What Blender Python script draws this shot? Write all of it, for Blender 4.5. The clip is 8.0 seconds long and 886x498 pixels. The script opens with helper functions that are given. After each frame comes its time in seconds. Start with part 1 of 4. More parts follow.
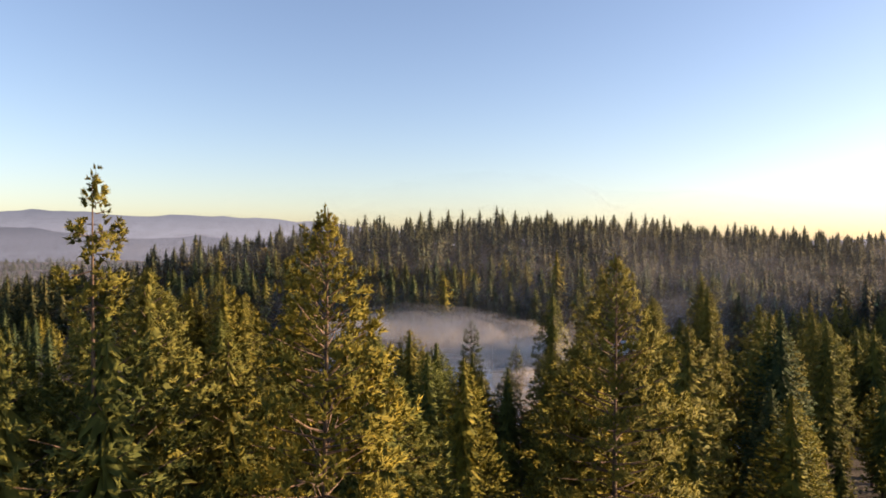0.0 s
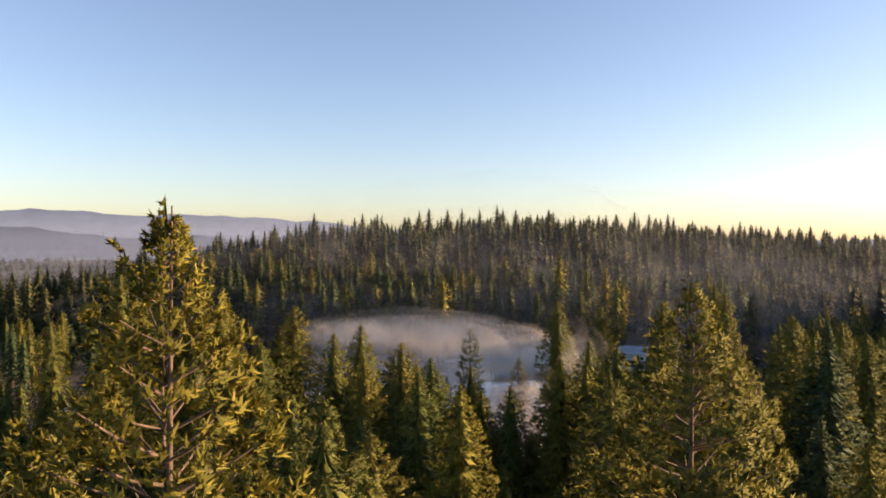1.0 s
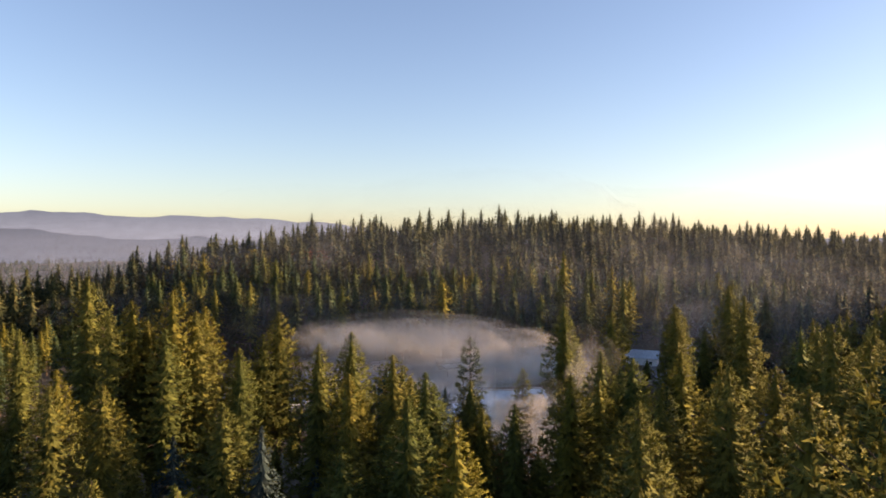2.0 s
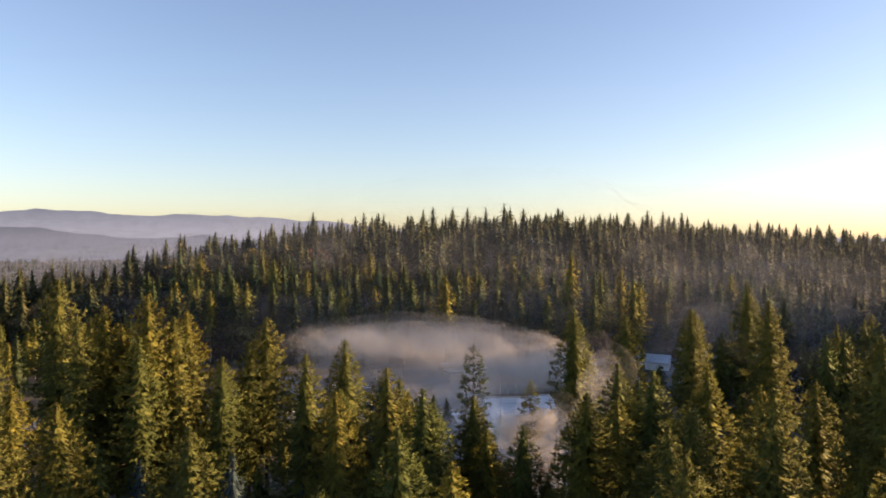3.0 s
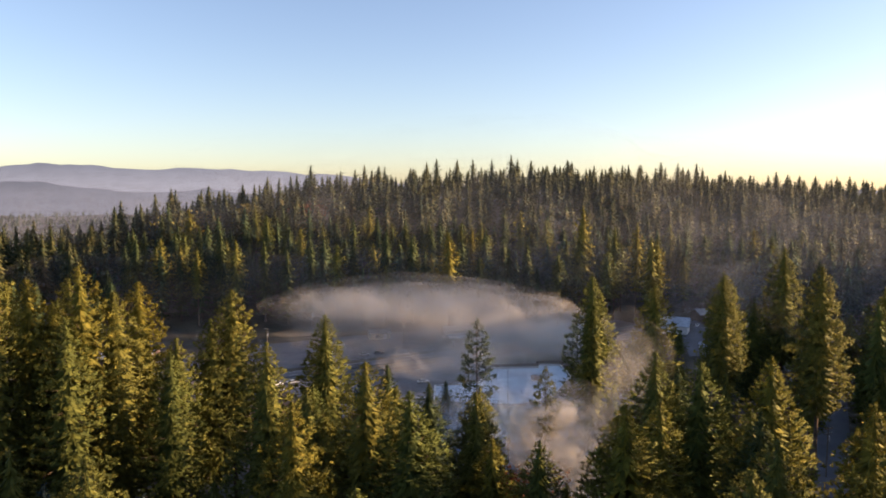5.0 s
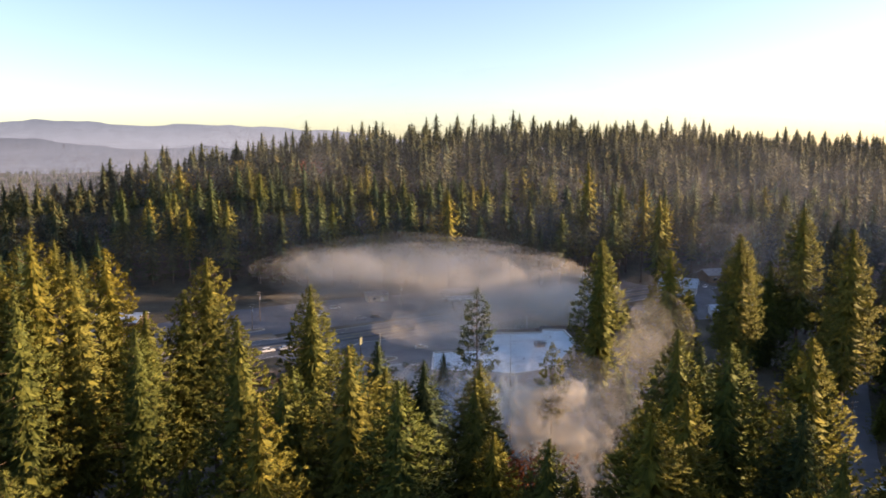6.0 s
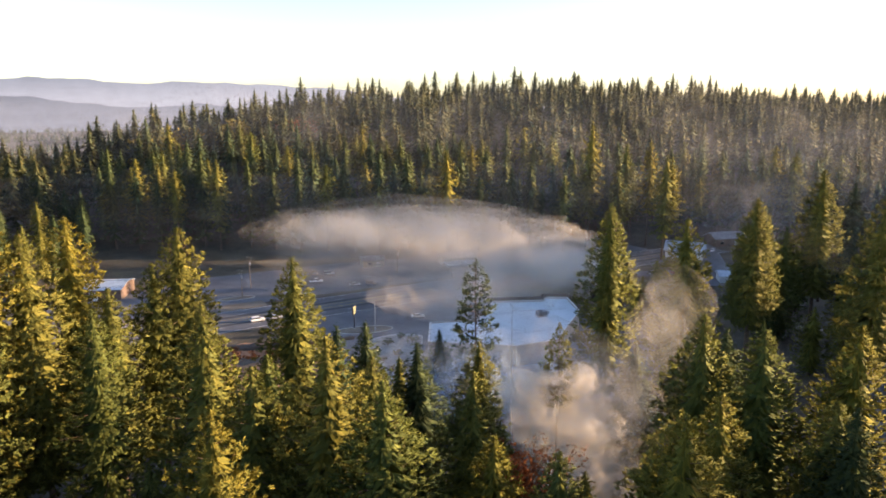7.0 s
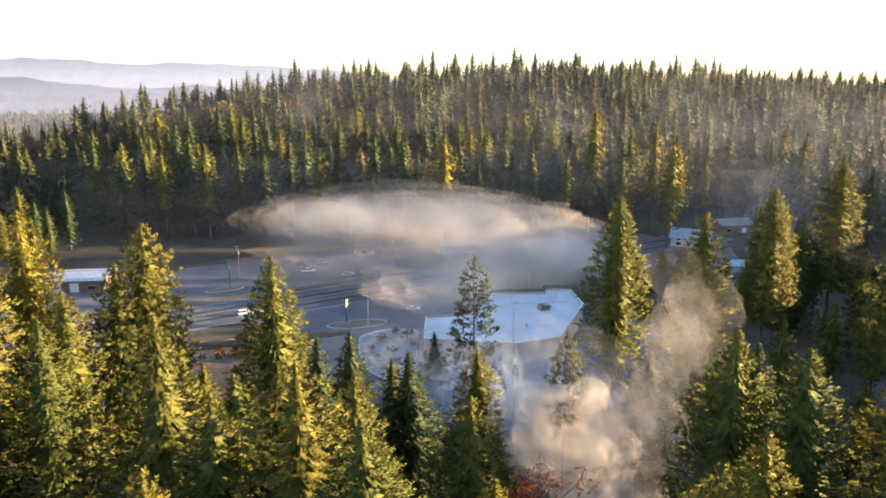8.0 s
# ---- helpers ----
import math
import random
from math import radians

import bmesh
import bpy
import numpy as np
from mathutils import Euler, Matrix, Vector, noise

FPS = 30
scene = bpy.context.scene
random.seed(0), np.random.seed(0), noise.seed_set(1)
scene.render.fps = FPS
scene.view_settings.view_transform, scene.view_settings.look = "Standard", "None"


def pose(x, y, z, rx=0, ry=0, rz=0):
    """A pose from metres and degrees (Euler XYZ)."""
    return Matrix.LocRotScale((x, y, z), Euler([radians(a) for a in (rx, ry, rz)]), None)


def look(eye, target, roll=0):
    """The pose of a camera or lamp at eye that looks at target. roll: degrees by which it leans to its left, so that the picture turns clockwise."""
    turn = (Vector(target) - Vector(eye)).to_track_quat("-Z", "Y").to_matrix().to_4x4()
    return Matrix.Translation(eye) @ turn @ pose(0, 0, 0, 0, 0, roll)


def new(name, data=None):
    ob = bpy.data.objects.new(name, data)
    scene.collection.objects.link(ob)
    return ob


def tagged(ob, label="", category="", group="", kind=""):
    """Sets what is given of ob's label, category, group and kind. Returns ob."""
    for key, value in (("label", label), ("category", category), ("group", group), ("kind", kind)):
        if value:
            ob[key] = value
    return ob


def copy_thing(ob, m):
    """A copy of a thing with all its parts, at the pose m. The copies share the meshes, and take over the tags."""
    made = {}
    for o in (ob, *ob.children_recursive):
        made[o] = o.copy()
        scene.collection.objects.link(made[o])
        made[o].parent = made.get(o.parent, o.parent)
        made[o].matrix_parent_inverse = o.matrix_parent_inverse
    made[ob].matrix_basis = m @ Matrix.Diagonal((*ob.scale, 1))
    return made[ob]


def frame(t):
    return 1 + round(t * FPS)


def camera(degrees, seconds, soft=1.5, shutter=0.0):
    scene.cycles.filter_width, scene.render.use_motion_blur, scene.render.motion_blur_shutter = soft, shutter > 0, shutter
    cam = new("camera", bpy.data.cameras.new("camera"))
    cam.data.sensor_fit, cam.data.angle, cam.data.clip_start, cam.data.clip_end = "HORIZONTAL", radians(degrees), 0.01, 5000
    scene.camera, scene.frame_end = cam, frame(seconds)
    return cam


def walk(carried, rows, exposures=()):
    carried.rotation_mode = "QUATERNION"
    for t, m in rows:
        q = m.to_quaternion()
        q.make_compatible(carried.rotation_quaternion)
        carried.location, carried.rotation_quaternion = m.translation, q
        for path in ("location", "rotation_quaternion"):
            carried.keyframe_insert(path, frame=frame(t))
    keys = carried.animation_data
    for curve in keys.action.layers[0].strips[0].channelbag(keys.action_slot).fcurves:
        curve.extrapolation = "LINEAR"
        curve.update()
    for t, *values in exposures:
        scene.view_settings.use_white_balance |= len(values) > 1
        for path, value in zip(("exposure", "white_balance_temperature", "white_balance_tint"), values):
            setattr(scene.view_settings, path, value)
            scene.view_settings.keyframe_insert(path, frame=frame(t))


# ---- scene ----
cam = camera(65.45, 8.0, soft=1.7)
PATH = [
    (0.0, look((-3.57, -46.97, 69.95), (-2.583, 53.022, 68.922), 0.20)),
    (0.5, look((-2.89, -38.15, 70.43), (-1.898, 61.836, 69.391), 0.21)),
    (1.0, look((-2.41, -30.12, 70.75), (-1.428, 69.869, 69.679), 0.25)),
    (1.3, look((-1.99, -25.21, 70.81), (-1.141, 74.784, 69.793), 0.18)),
    (1.5, look((-1.68, -21.97, 70.83), (-0.876, 78.018, 69.819), 0.17)),
    (1.7, look((-1.35, -18.79, 70.82), (-0.534, 81.198, 69.800), 0.10)),
    (2.8, look((-0.24, -2.91, 70.87), (-0.097, 97.083, 69.794), 0.08)),
    (3.0, look((0.00, 0.00, 71.00), (0.000, 99.993, 69.844), 0.14)),
    (3.5, look((0.64, 7.34, 71.42), (0.292, 107.327, 70.012), -0.01)),
    (4.0, look((1.00, 14.33, 71.54), (0.458, 114.308, 69.404), -0.11)),
    (4.5, look((1.41, 21.27, 71.65), (0.678, 121.124, 66.391), -0.14)),
    (4.7, look((1.57, 24.04, 71.72), (0.787, 123.841, 65.391), -0.08)),
    (5.8, look((2.39, 39.27, 72.01), (1.392, 138.435, 59.142), -0.08)),
    (6.0, look((2.53, 41.91, 71.97), (1.516, 140.894, 57.772), -0.17)),
    (6.5, look((2.85, 48.40, 71.82), (1.863, 146.933, 54.772), -0.20)),
    (7.0, look((3.14, 54.67, 71.81), (2.179, 152.649, 51.827), -0.16)),
    (7.5, look((3.35, 60.87, 71.75), (2.506, 158.317, 49.289), -0.17)),
    (8.0, look((3.65, 66.75, 71.81), (2.875, 164.187, 49.324), -0.11)),
]
EXPOSURE = [(0.0, 1.26, 6950, 27), (3.8, 1.26, 6950, 27), (4.7, 1.3, 6950, 27), (6.0, 1.58, 6950, 25), (7.0, 1.98, 6950, 23), (8.0, 2.4, 6950, 20)]
scene.cycles.transparent_max_bounces = 96
walk(cam, PATH, EXPOSURE)

# ---- world and sun: low sun out of sight to the side, clear sky ----
SUN_AZIMUTH, SUN_HEIGHT = radians(85), radians(8.9)
TO_SUN = Vector((math.sin(SUN_AZIMUTH) * math.cos(SUN_HEIGHT), math.cos(SUN_AZIMUTH) * math.cos(SUN_HEIGHT), math.sin(SUN_HEIGHT)))
world = bpy.data.worlds.new("sky")
scene.world = world
world.use_nodes = True
sky = world.node_tree.nodes.new("ShaderNodeTexSky")
sky.sky_type = "NISHITA"
sky.sun_disc = False
sky.sun_elevation = SUN_HEIGHT
sky.sun_rotation = SUN_AZIMUTH
sky.altitude = 900
sky.air_density, sky.dust_density, sky.ozone_density = 1.0, 1.6, 2.0
background = world.node_tree.nodes["Background"]
background.inputs["Strength"].default_value = 0.125
world.node_tree.links.new(sky.outputs["Color"], background.inputs["Color"])

sun = new("sun", bpy.data.lights.new("sun", "SUN"))
sun.data.energy, sun.data.angle, sun.data.color = 5.0, radians(0.6), (1.0, 0.76, 0.47)
sun.matrix_world = look(TO_SUN * 500, (0, 0, 0))


# ---- materials ----
def material(name):
    m = bpy.data.materials.new(name)
    m.use_nodes = True
    return m, m.node_tree.nodes, m.node_tree.links, m.node_tree.nodes["Principled BSDF"]


def ramp(nodes, links, source, stops):
    r = nodes.new("ShaderNodeValToRGB")
    while len(r.color_ramp.elements) < len(stops):
        r.color_ramp.elements.new(0.5)
    for e, (at, colour) in zip(r.color_ramp.elements, stops):
        e.position, e.color = at, (*colour, 1)
    links.new(source, r.inputs["Fac"])
    return r.outputs["Color"]


def noise_out(nodes, links, scale, detail=4, rough=0.6, coords="Object"):
    c = nodes.new("ShaderNodeTexCoord")
    n = nodes.new("ShaderNodeTexNoise")
    n.inputs["Scale"].default_value, n.inputs["Detail"].default_value, n.inputs["Roughness"].default_value = scale, detail, rough
    links.new(c.outputs[coords], n.inputs["Vector"])
    return n.outputs["Fac"]


def mixed(nodes, links, kind, a, b, factor):
    """a, b: sockets or colours; factor: socket or number."""
    m = nodes.new("ShaderNodeMixRGB")
    m.blend_type = kind
    for key, value in (("Color1", a), ("Color2", b), ("Fac", factor)):
        if isinstance(value, (int, float)):
            m.inputs[key].default_value = value
        elif isinstance(value, tuple):
            m.inputs[key].default_value = (*value, 1)
        else:
            links.new(value, m.inputs[key])
    return m.outputs["Color"]


def bumped(nodes, links, bsdf, height, strength, distance):
    b = nodes.new("ShaderNodeBump")
    b.inputs["Strength"].default_value, b.inputs["Distance"].default_value = strength, distance
    links.new(height, b.inputs["Height"])
    links.new(b.outputs["Normal"], bsdf.inputs["Normal"])


def surface(name, dark, light, scale, rough=0.8, bump=0.2, metal=0.0, fine=8.0, spread=(0.3, 0.7)):
    """A worn surface: two colours mixed by coarse and fine grain, with relief."""
    m, nodes, links, bsdf = material(name)
    coarse, grain = noise_out(nodes, links, scale, 5), noise_out(nodes, links, scale * fine, 3)
    base = ramp(nodes, links, coarse, [(spread[0], dark), (spread[1], light)])
    base = mixed(nodes, links, "OVERLAY", base, grain, 0.35)
    links.new(base, bsdf.inputs["Base Color"])
    bsdf.inputs["Roughness"].default_value, bsdf.inputs["Metallic"].default_value = rough, metal
    if bump:
        bumped(nodes, links, bsdf, grain, bump, 0.5 / (scale * fine))
    return m


def foliage(name, deep, mid, tip, thin=0.2):
    """Needles: colour varies from tree to tree, from bough to bough and from needle to needle; a part of the light passes through."""
    m, nodes, links, bsdf = material(name)
    geometry = nodes.new("ShaderNodeNewGeometry")
    info = nodes.new("ShaderNodeObjectInfo")
    base = ramp(nodes, links, geometry.outputs["Random Per Island"], [(0.0, deep), (0.55, mid), (1.0, tip)])
    patch = noise_out(nodes, links, 0.35, 3)
    base = mixed(nodes, links, "OVERLAY", base, patch, 0.35)
    tint = ramp(nodes, links, info.outputs["Random"], [(0.0, (0.78, 0.9, 0.95)), (0.5, (1.0, 1.0, 1.0)), (1.0, (1.2, 1.08, 0.75))])
    base = mixed(nodes, links, "MULTIPLY", base, tint, 1.0)
    links.new(base, bsdf.inputs["Base Color"])
    bsdf.inputs["Roughness"].default_value = 0.7
    bsdf.inputs["Specular IOR Level"].default_value = 0.12
    through_leaf = nodes.new("ShaderNodeBsdfTranslucent")
    links.new(base, through_leaf.inputs["Color"])
    mix = nodes.new("ShaderNodeMixShader")
    mix.inputs["Fac"].default_value = thin
    links.new(bsdf.outputs["BSDF"], mix.inputs[1])
    links.new(through_leaf.outputs["BSDF"], mix.inputs[2])
    links.new(mix.outputs["Shader"], nodes["Material Output"].inputs["Surface"])
    return m


def smoke_material(name, colour, veil, scale):
    """One veil of smoke: lets most of the light pass, thicker and thinner in wisps."""
    m, nodes, links, bsdf = material(name)
    flat, back, clear_air = nodes.new("ShaderNodeBsdfDiffuse"), nodes.new("ShaderNodeBsdfTranslucent"), nodes.new("ShaderNodeBsdfTransparent")
    mix, veiled = nodes.new("ShaderNodeMixShader"), nodes.new("ShaderNodeMixShader")
    for node in (flat, back):
        node.inputs["Color"].default_value = (*colour, 1)
    mix.inputs["Fac"].default_value = 0.5
    links.new(flat.outputs["BSDF"], mix.inputs[1])
    links.new(back.outputs["BSDF"], mix.inputs[2])
    wisps = nodes.new("ShaderNodeMapRange")
    wisps.inputs["From Min"].default_value, wisps.inputs["From Max"].default_value = 0.25, 0.75
    wisps.inputs["To Min"].default_value, wisps.inputs["To Max"].default_value = veil * 0.1, veil * 1.9
    links.new(noise_out(nodes, links, scale, 4, 0.55), wisps.inputs["Value"])
    links.new(wisps.outputs["Result"], veiled.inputs["Fac"])
    links.new(clear_air.outputs["BSDF"], veiled.inputs[1])
    links.new(mix.outputs["Shader"], veiled.inputs[2])
    links.new(veiled.outputs["Shader"], nodes["Material Output"].inputs["Surface"])
    nodes.remove(bsdf)
    return m


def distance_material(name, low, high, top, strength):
    """Far hills, seen through miles of lit air: a plain backdrop that glows, the haze painted into its colour, paler
    toward the foot.
    """
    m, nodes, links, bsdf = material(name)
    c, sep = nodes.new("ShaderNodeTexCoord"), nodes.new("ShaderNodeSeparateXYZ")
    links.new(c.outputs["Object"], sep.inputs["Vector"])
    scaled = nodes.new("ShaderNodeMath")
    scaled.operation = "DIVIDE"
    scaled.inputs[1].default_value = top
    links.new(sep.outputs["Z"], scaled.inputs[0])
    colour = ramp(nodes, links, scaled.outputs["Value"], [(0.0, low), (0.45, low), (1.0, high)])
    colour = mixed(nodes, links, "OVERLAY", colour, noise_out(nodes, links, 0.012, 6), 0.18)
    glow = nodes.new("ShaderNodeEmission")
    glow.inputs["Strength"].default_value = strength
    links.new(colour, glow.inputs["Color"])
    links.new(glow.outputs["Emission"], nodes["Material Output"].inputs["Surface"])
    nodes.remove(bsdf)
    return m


NEEDLES_PINE = foliage("pine_needles", (0.085, 0.094, 0.026), (0.140, 0.138, 0.030), (0.200, 0.180, 0.038))
NEEDLES_CEDAR = foliage("cedar_sprays", (0.078, 0.092, 0.026), (0.128, 0.136, 0.030), (0.185, 0.175, 0.038))
NEEDLES_FIR = foliage("fir_needles", (0.038, 0.058, 0.028), (0.062, 0.086, 0.034), (0.095, 0.112, 0.040))
NEEDLES_BLUE = foliage("blue_spruce_needles", (0.03, 0.05, 0.05), (0.06, 0.09, 0.085), (0.10, 0.13, 0.12))
LEAVES_RUST = foliage("rust_leaves", (0.10, 0.03, 0.015), (0.20, 0.07, 0.03), (0.30, 0.12, 0.05))
LEAVES_GOLD = foliage("golden_leaves", (0.09, 0.065, 0.012), (0.17, 0.125, 0.022), (0.24, 0.18, 0.04))
BARK = surface("bark", (0.05, 0.035, 0.025), (0.17, 0.11, 0.07), 1.5, 0.9, 0.6)
DEAD_WOOD = surface("dead_wood", (0.28, 0.24, 0.20), (0.45, 0.40, 0.34), 2.0, 0.9, 0.4)
ASPHALT = surface("asphalt", (0.075, 0.076, 0.082), (0.125, 0.125, 0.132), 0.12, 0.85, 0.3, fine=40)
LOT_ASPHALT = surface("lot_asphalt", (0.08, 0.082, 0.09), (0.14, 0.14, 0.15), 0.09, 0.85, 0.3, fine=40)
CONCRETE = surface("concrete", (0.32, 0.31, 0.29), (0.48, 0.47, 0.44), 0.8, 0.85, 0.2)
GRAVEL = surface("gravel_bed", (0.20, 0.18, 0.16), (0.36, 0.33, 0.30), 0.6, 0.95, 0.6)
RED_SOIL = surface("red_soil", (0.20, 0.085, 0.04), (0.42, 0.22, 0.11), 0.12, 0.95, 0.7, fine=12)
VERGE = surface("dry_verge", (0.10, 0.08, 0.06), (0.20, 0.165, 0.125), 0.15, 0.95, 0.6, fine=12)
PAINT_WHITE = surface("road_paint_white", (0.55, 0.55, 0.53), (0.78, 0.78, 0.76), 0.8, 0.7, 0.0)
PAINT_YELLOW = surface("road_paint_yellow", (0.55, 0.38, 0.05), (0.70, 0.50, 0.08), 0.8, 0.7, 0.0)
# White membrane, with the blue of haze and open shade mixed into its colour.
ROOF_WHITE_HAZED = surface("hazed_white_membrane_roof", (0.35, 0.43, 0.48), (0.47, 0.55, 0.60), 0.06, 0.6, 0.05, fine=30)
# Pale metal, darkened in its base colour for the shade on the shed roof.
ROOF_BLUE = surface("shaded_pale_metal_roof", (0.28, 0.34, 0.40), (0.42, 0.48, 0.54), 0.12, 0.45, 0.1, metal=0.2)
ROOF_GREY = surface("grey_shingle_roof", (0.16, 0.16, 0.17), (0.30, 0.30, 0.31), 0.3, 0.9, 0.4)
WALL_TAN = surface("tan_stucco", (0.36, 0.30, 0.24), (0.48, 0.42, 0.35), 0.2, 0.9, 0.2)
WALL_BROWN = surface("brown_siding", (0.10, 0.065, 0.05), (0.19, 0.13, 0.10), 0.25, 0.85, 0.3)
WALL_PALE = surface("pale_siding", (0.50, 0.49, 0.47), (0.66, 0.65, 0.62), 0.3, 0.8, 0.2)
STEEL = surface("galvanised_steel", (0.30, 0.31, 0.32), (0.48, 0.49, 0.50), 1.2, 0.45, 0.1, metal=0.7)
POLE_WOOD = surface("weathered_pole_wood", (0.10, 0.075, 0.055), (0.22, 0.17, 0.13), 1.4, 0.9, 0.4)
DARK_METAL = surface("dark_painted_metal", (0.02, 0.02, 0.022), (0.05, 0.05, 0.052), 1.0, 0.5, 0.05)
RUBBER = surface("tyre_rubber", (0.012, 0.012, 0.012), (0.03, 0.03, 0.03), 3.0, 0.85, 0.1)
DARK_STRIP = surface("dark_strip", (0.022, 0.022, 0.024), (0.045, 0.045, 0.048), 0.3, 0.8, 0.2, fine=20)
DARK_BANK = surface("dark_bank", (0.04, 0.028, 0.02), (0.11, 0.075, 0.05), 0.25, 0.95, 0.7, fine=10)
SIGN_YELLOW = surface("faded_yellow_panel", (0.30, 0.29, 0.16), (0.42, 0.40, 0.24), 0.7, 0.5, 0.0)
TAIL_RED = surface("red_lens", (0.25, 0.01, 0.01), (0.35, 0.02, 0.02), 2.0, 0.3, 0.0)
SMOKE_PLUME = smoke_material("dense_smoke", (0.84, 0.79, 0.71), 0.065, 0.3)
SMOKE_DRIFT = smoke_material("drifting_plume", (0.80, 0.75, 0.69), 0.013, 0.16)
SMOKE_BANK = smoke_material("drifting_smoke", (0.87, 0.82, 0.75), 0.029, 0.045)
SMOKE_FAR = smoke_material("far_mist", (0.70, 0.70, 0.74), 0.005, 0.004)
SMOKE_BLUE = smoke_material("blue_smoke", (0.52, 0.66, 0.86), 0.032, 0.16)
SMOKE_RIDGE = smoke_material("ridge_haze", (0.72, 0.72, 0.75), 0.0052, 0.02)
SMOKE_THIN = smoke_material("thin_smoke", (0.76, 0.76, 0.78), 0.021, 0.045)


def painted(name, colour, rough=0.35):
    m, nodes, links, bsdf = material(name)
    base = mixed(nodes, links, "OVERLAY", colour, noise_out(nodes, links, 1.5, 4), 0.25)
    links.new(base, bsdf.inputs["Base Color"])
    bsdf.inputs["Roughness"].default_value = rough
    bsdf.inputs["Coat Weight"].default_value = 0.4
    return m


GLASS_DARK = painted("dark_window_glass", (0.02, 0.024, 0.028), 0.08)


# ---- the lie of the land ----
def smooth(a, b, v):
    t = np.clip((v - a) / (b - a), 0, 1)
    return t * t * (3 - 2 * t)


def waves(x, y, size, seed):
    """Rolling unevenness between -1 and 1."""
    r = np.random.RandomState(seed)
    out = 0 * x
    for _ in range(5):
        a, p, k = r.uniform(0, 6.28), r.uniform(0, 6.28), r.uniform(0.6, 1.6) * 6.28 / size
        out = out + np.sin(k * (x * math.cos(a) + y * math.sin(a)) + p)
    return out / 3.2


def land(x, y):
    """The height of the ground: a wooded slope under the flight, a flat valley with a road, a wooded ridge, and low country far beyond."""
    x, y = np.asarray(x, float), np.asarray(y, float)
    slope = 27 * np.clip((212 - y) / 262, 0, 1.3) ** 1.05
    crest = np.interp(x, [-520, -400, -340, -300, -267, -223, -185, -150, -100, -20, 120, 215, 320, 480, 620, 900],
                      [-30, -12, 0, 8, 20, 32, 42, 50, 57, 62, 68, 64, 58, 51, 45, 40])
    foot = 400 + np.clip(x - 60, 0, 500) * 0.14 - np.clip(-60 - x, 0, 300) * 0.12
    brow = 720 + np.clip(x - 20, -400, 500) * 0.42
    ridge = crest * smooth(foot, brow, y)
    far = smooth(1000, 1500, y)
    # Hill added off to the right, out of view, to throw shade on the valley.
    shade_hill = 62 * smooth(265, 345, x) * smooth(700, 520, x) * smooth(215, 275, y) * smooth(430, 385, y)
    wide = smooth(60, 400, np.abs(x)) * smooth(240, 100, y) * 4
    rough = waves(x, y, 90, 3) * 2.0 * (smooth(205, 150, y) + smooth(400, 470, y)) + waves(x, y, 700, 4) * 14 * far
    return (slope + ridge + wide + shade_hill) * (1 - far) + far * -42 + rough


def land_z(x, y):
    return float(land(np.array([x]), np.array([y]))[0])


def mesh_from(name, verts, faces, mat, smooth_shade=False):
    """A mesh from arrays of corners and of faces that all have the same number of sides."""
    verts, faces = np.asarray(verts, np.float32), np.asarray(faces, np.int32)
    me = bpy.data.meshes.new(name)
    me.vertices.add(len(verts))
    me.vertices.foreach_set("co", verts.ravel())
    me.loops.add(faces.size)
    me.loops.foreach_set("vertex_index", faces.ravel())
    me.polygons.add(len(faces))
    me.polygons.foreach_set("loop_start", np.arange(0, faces.size, faces.shape[1], dtype=np.int32))
    me.update(calc_edges=True)
    if smooth_shade:
        me.polygons.foreach_set("use_smooth", np.ones(len(faces), bool))
    me.materials.append(mat)
    return me


def ground_material():
    """Forest floor of brown duff and dry grass."""
    m, nodes, links, bsdf = material("forest_floor")
    coarse, fine = noise_out(nodes, links, 0.06, 6), noise_out(nodes, links, 1.2, 5)
    base = ramp(nodes, links, coarse, [(0.3, (0.035, 0.03, 0.018)), (0.5, (0.075, 0.058, 0.035)), (0.7, (0.12, 0.095, 0.055))])
    base = mixed(nodes, links, "OVERLAY", base, fine, 0.6)
    links.new(base, bsdf.inputs["Base Color"])
    bsdf.inputs["Roughness"].default_value = 0.95
    bumped(nodes, links, bsdf, fine, 0.8, 0.4)
    return m


def build_ground():
    def axis(step, outer, lo, hi):
        near = np.arange(lo, hi + 1, step)
        grow = np.geomspace(step, outer, 34)
        return np.r_[lo - np.cumsum(grow)[::-1], near, hi + np.cumsum(grow)]
    xs, ys = axis(11, 420, -520, 640), axis(11, 420, -120, 1000)
    gx, gy = np.meshgrid(xs, ys)
    v = np.stack([gx, gy, land(gx, gy)], -1).reshape(-1, 3)
    n, k = len(xs), len(ys)
    i = (np.arange(k - 1)[:, None] * n + np.arange(n - 1)).ravel()
    ob = new("ground", mesh_from("ground", v, np.stack([i, i + 1, i + n + 1, i + n], -1), ground_material(), True))
    tagged(ob, "brown forest floor of needles, earth and dry grass", "ground", kind="structure")


build_ground()


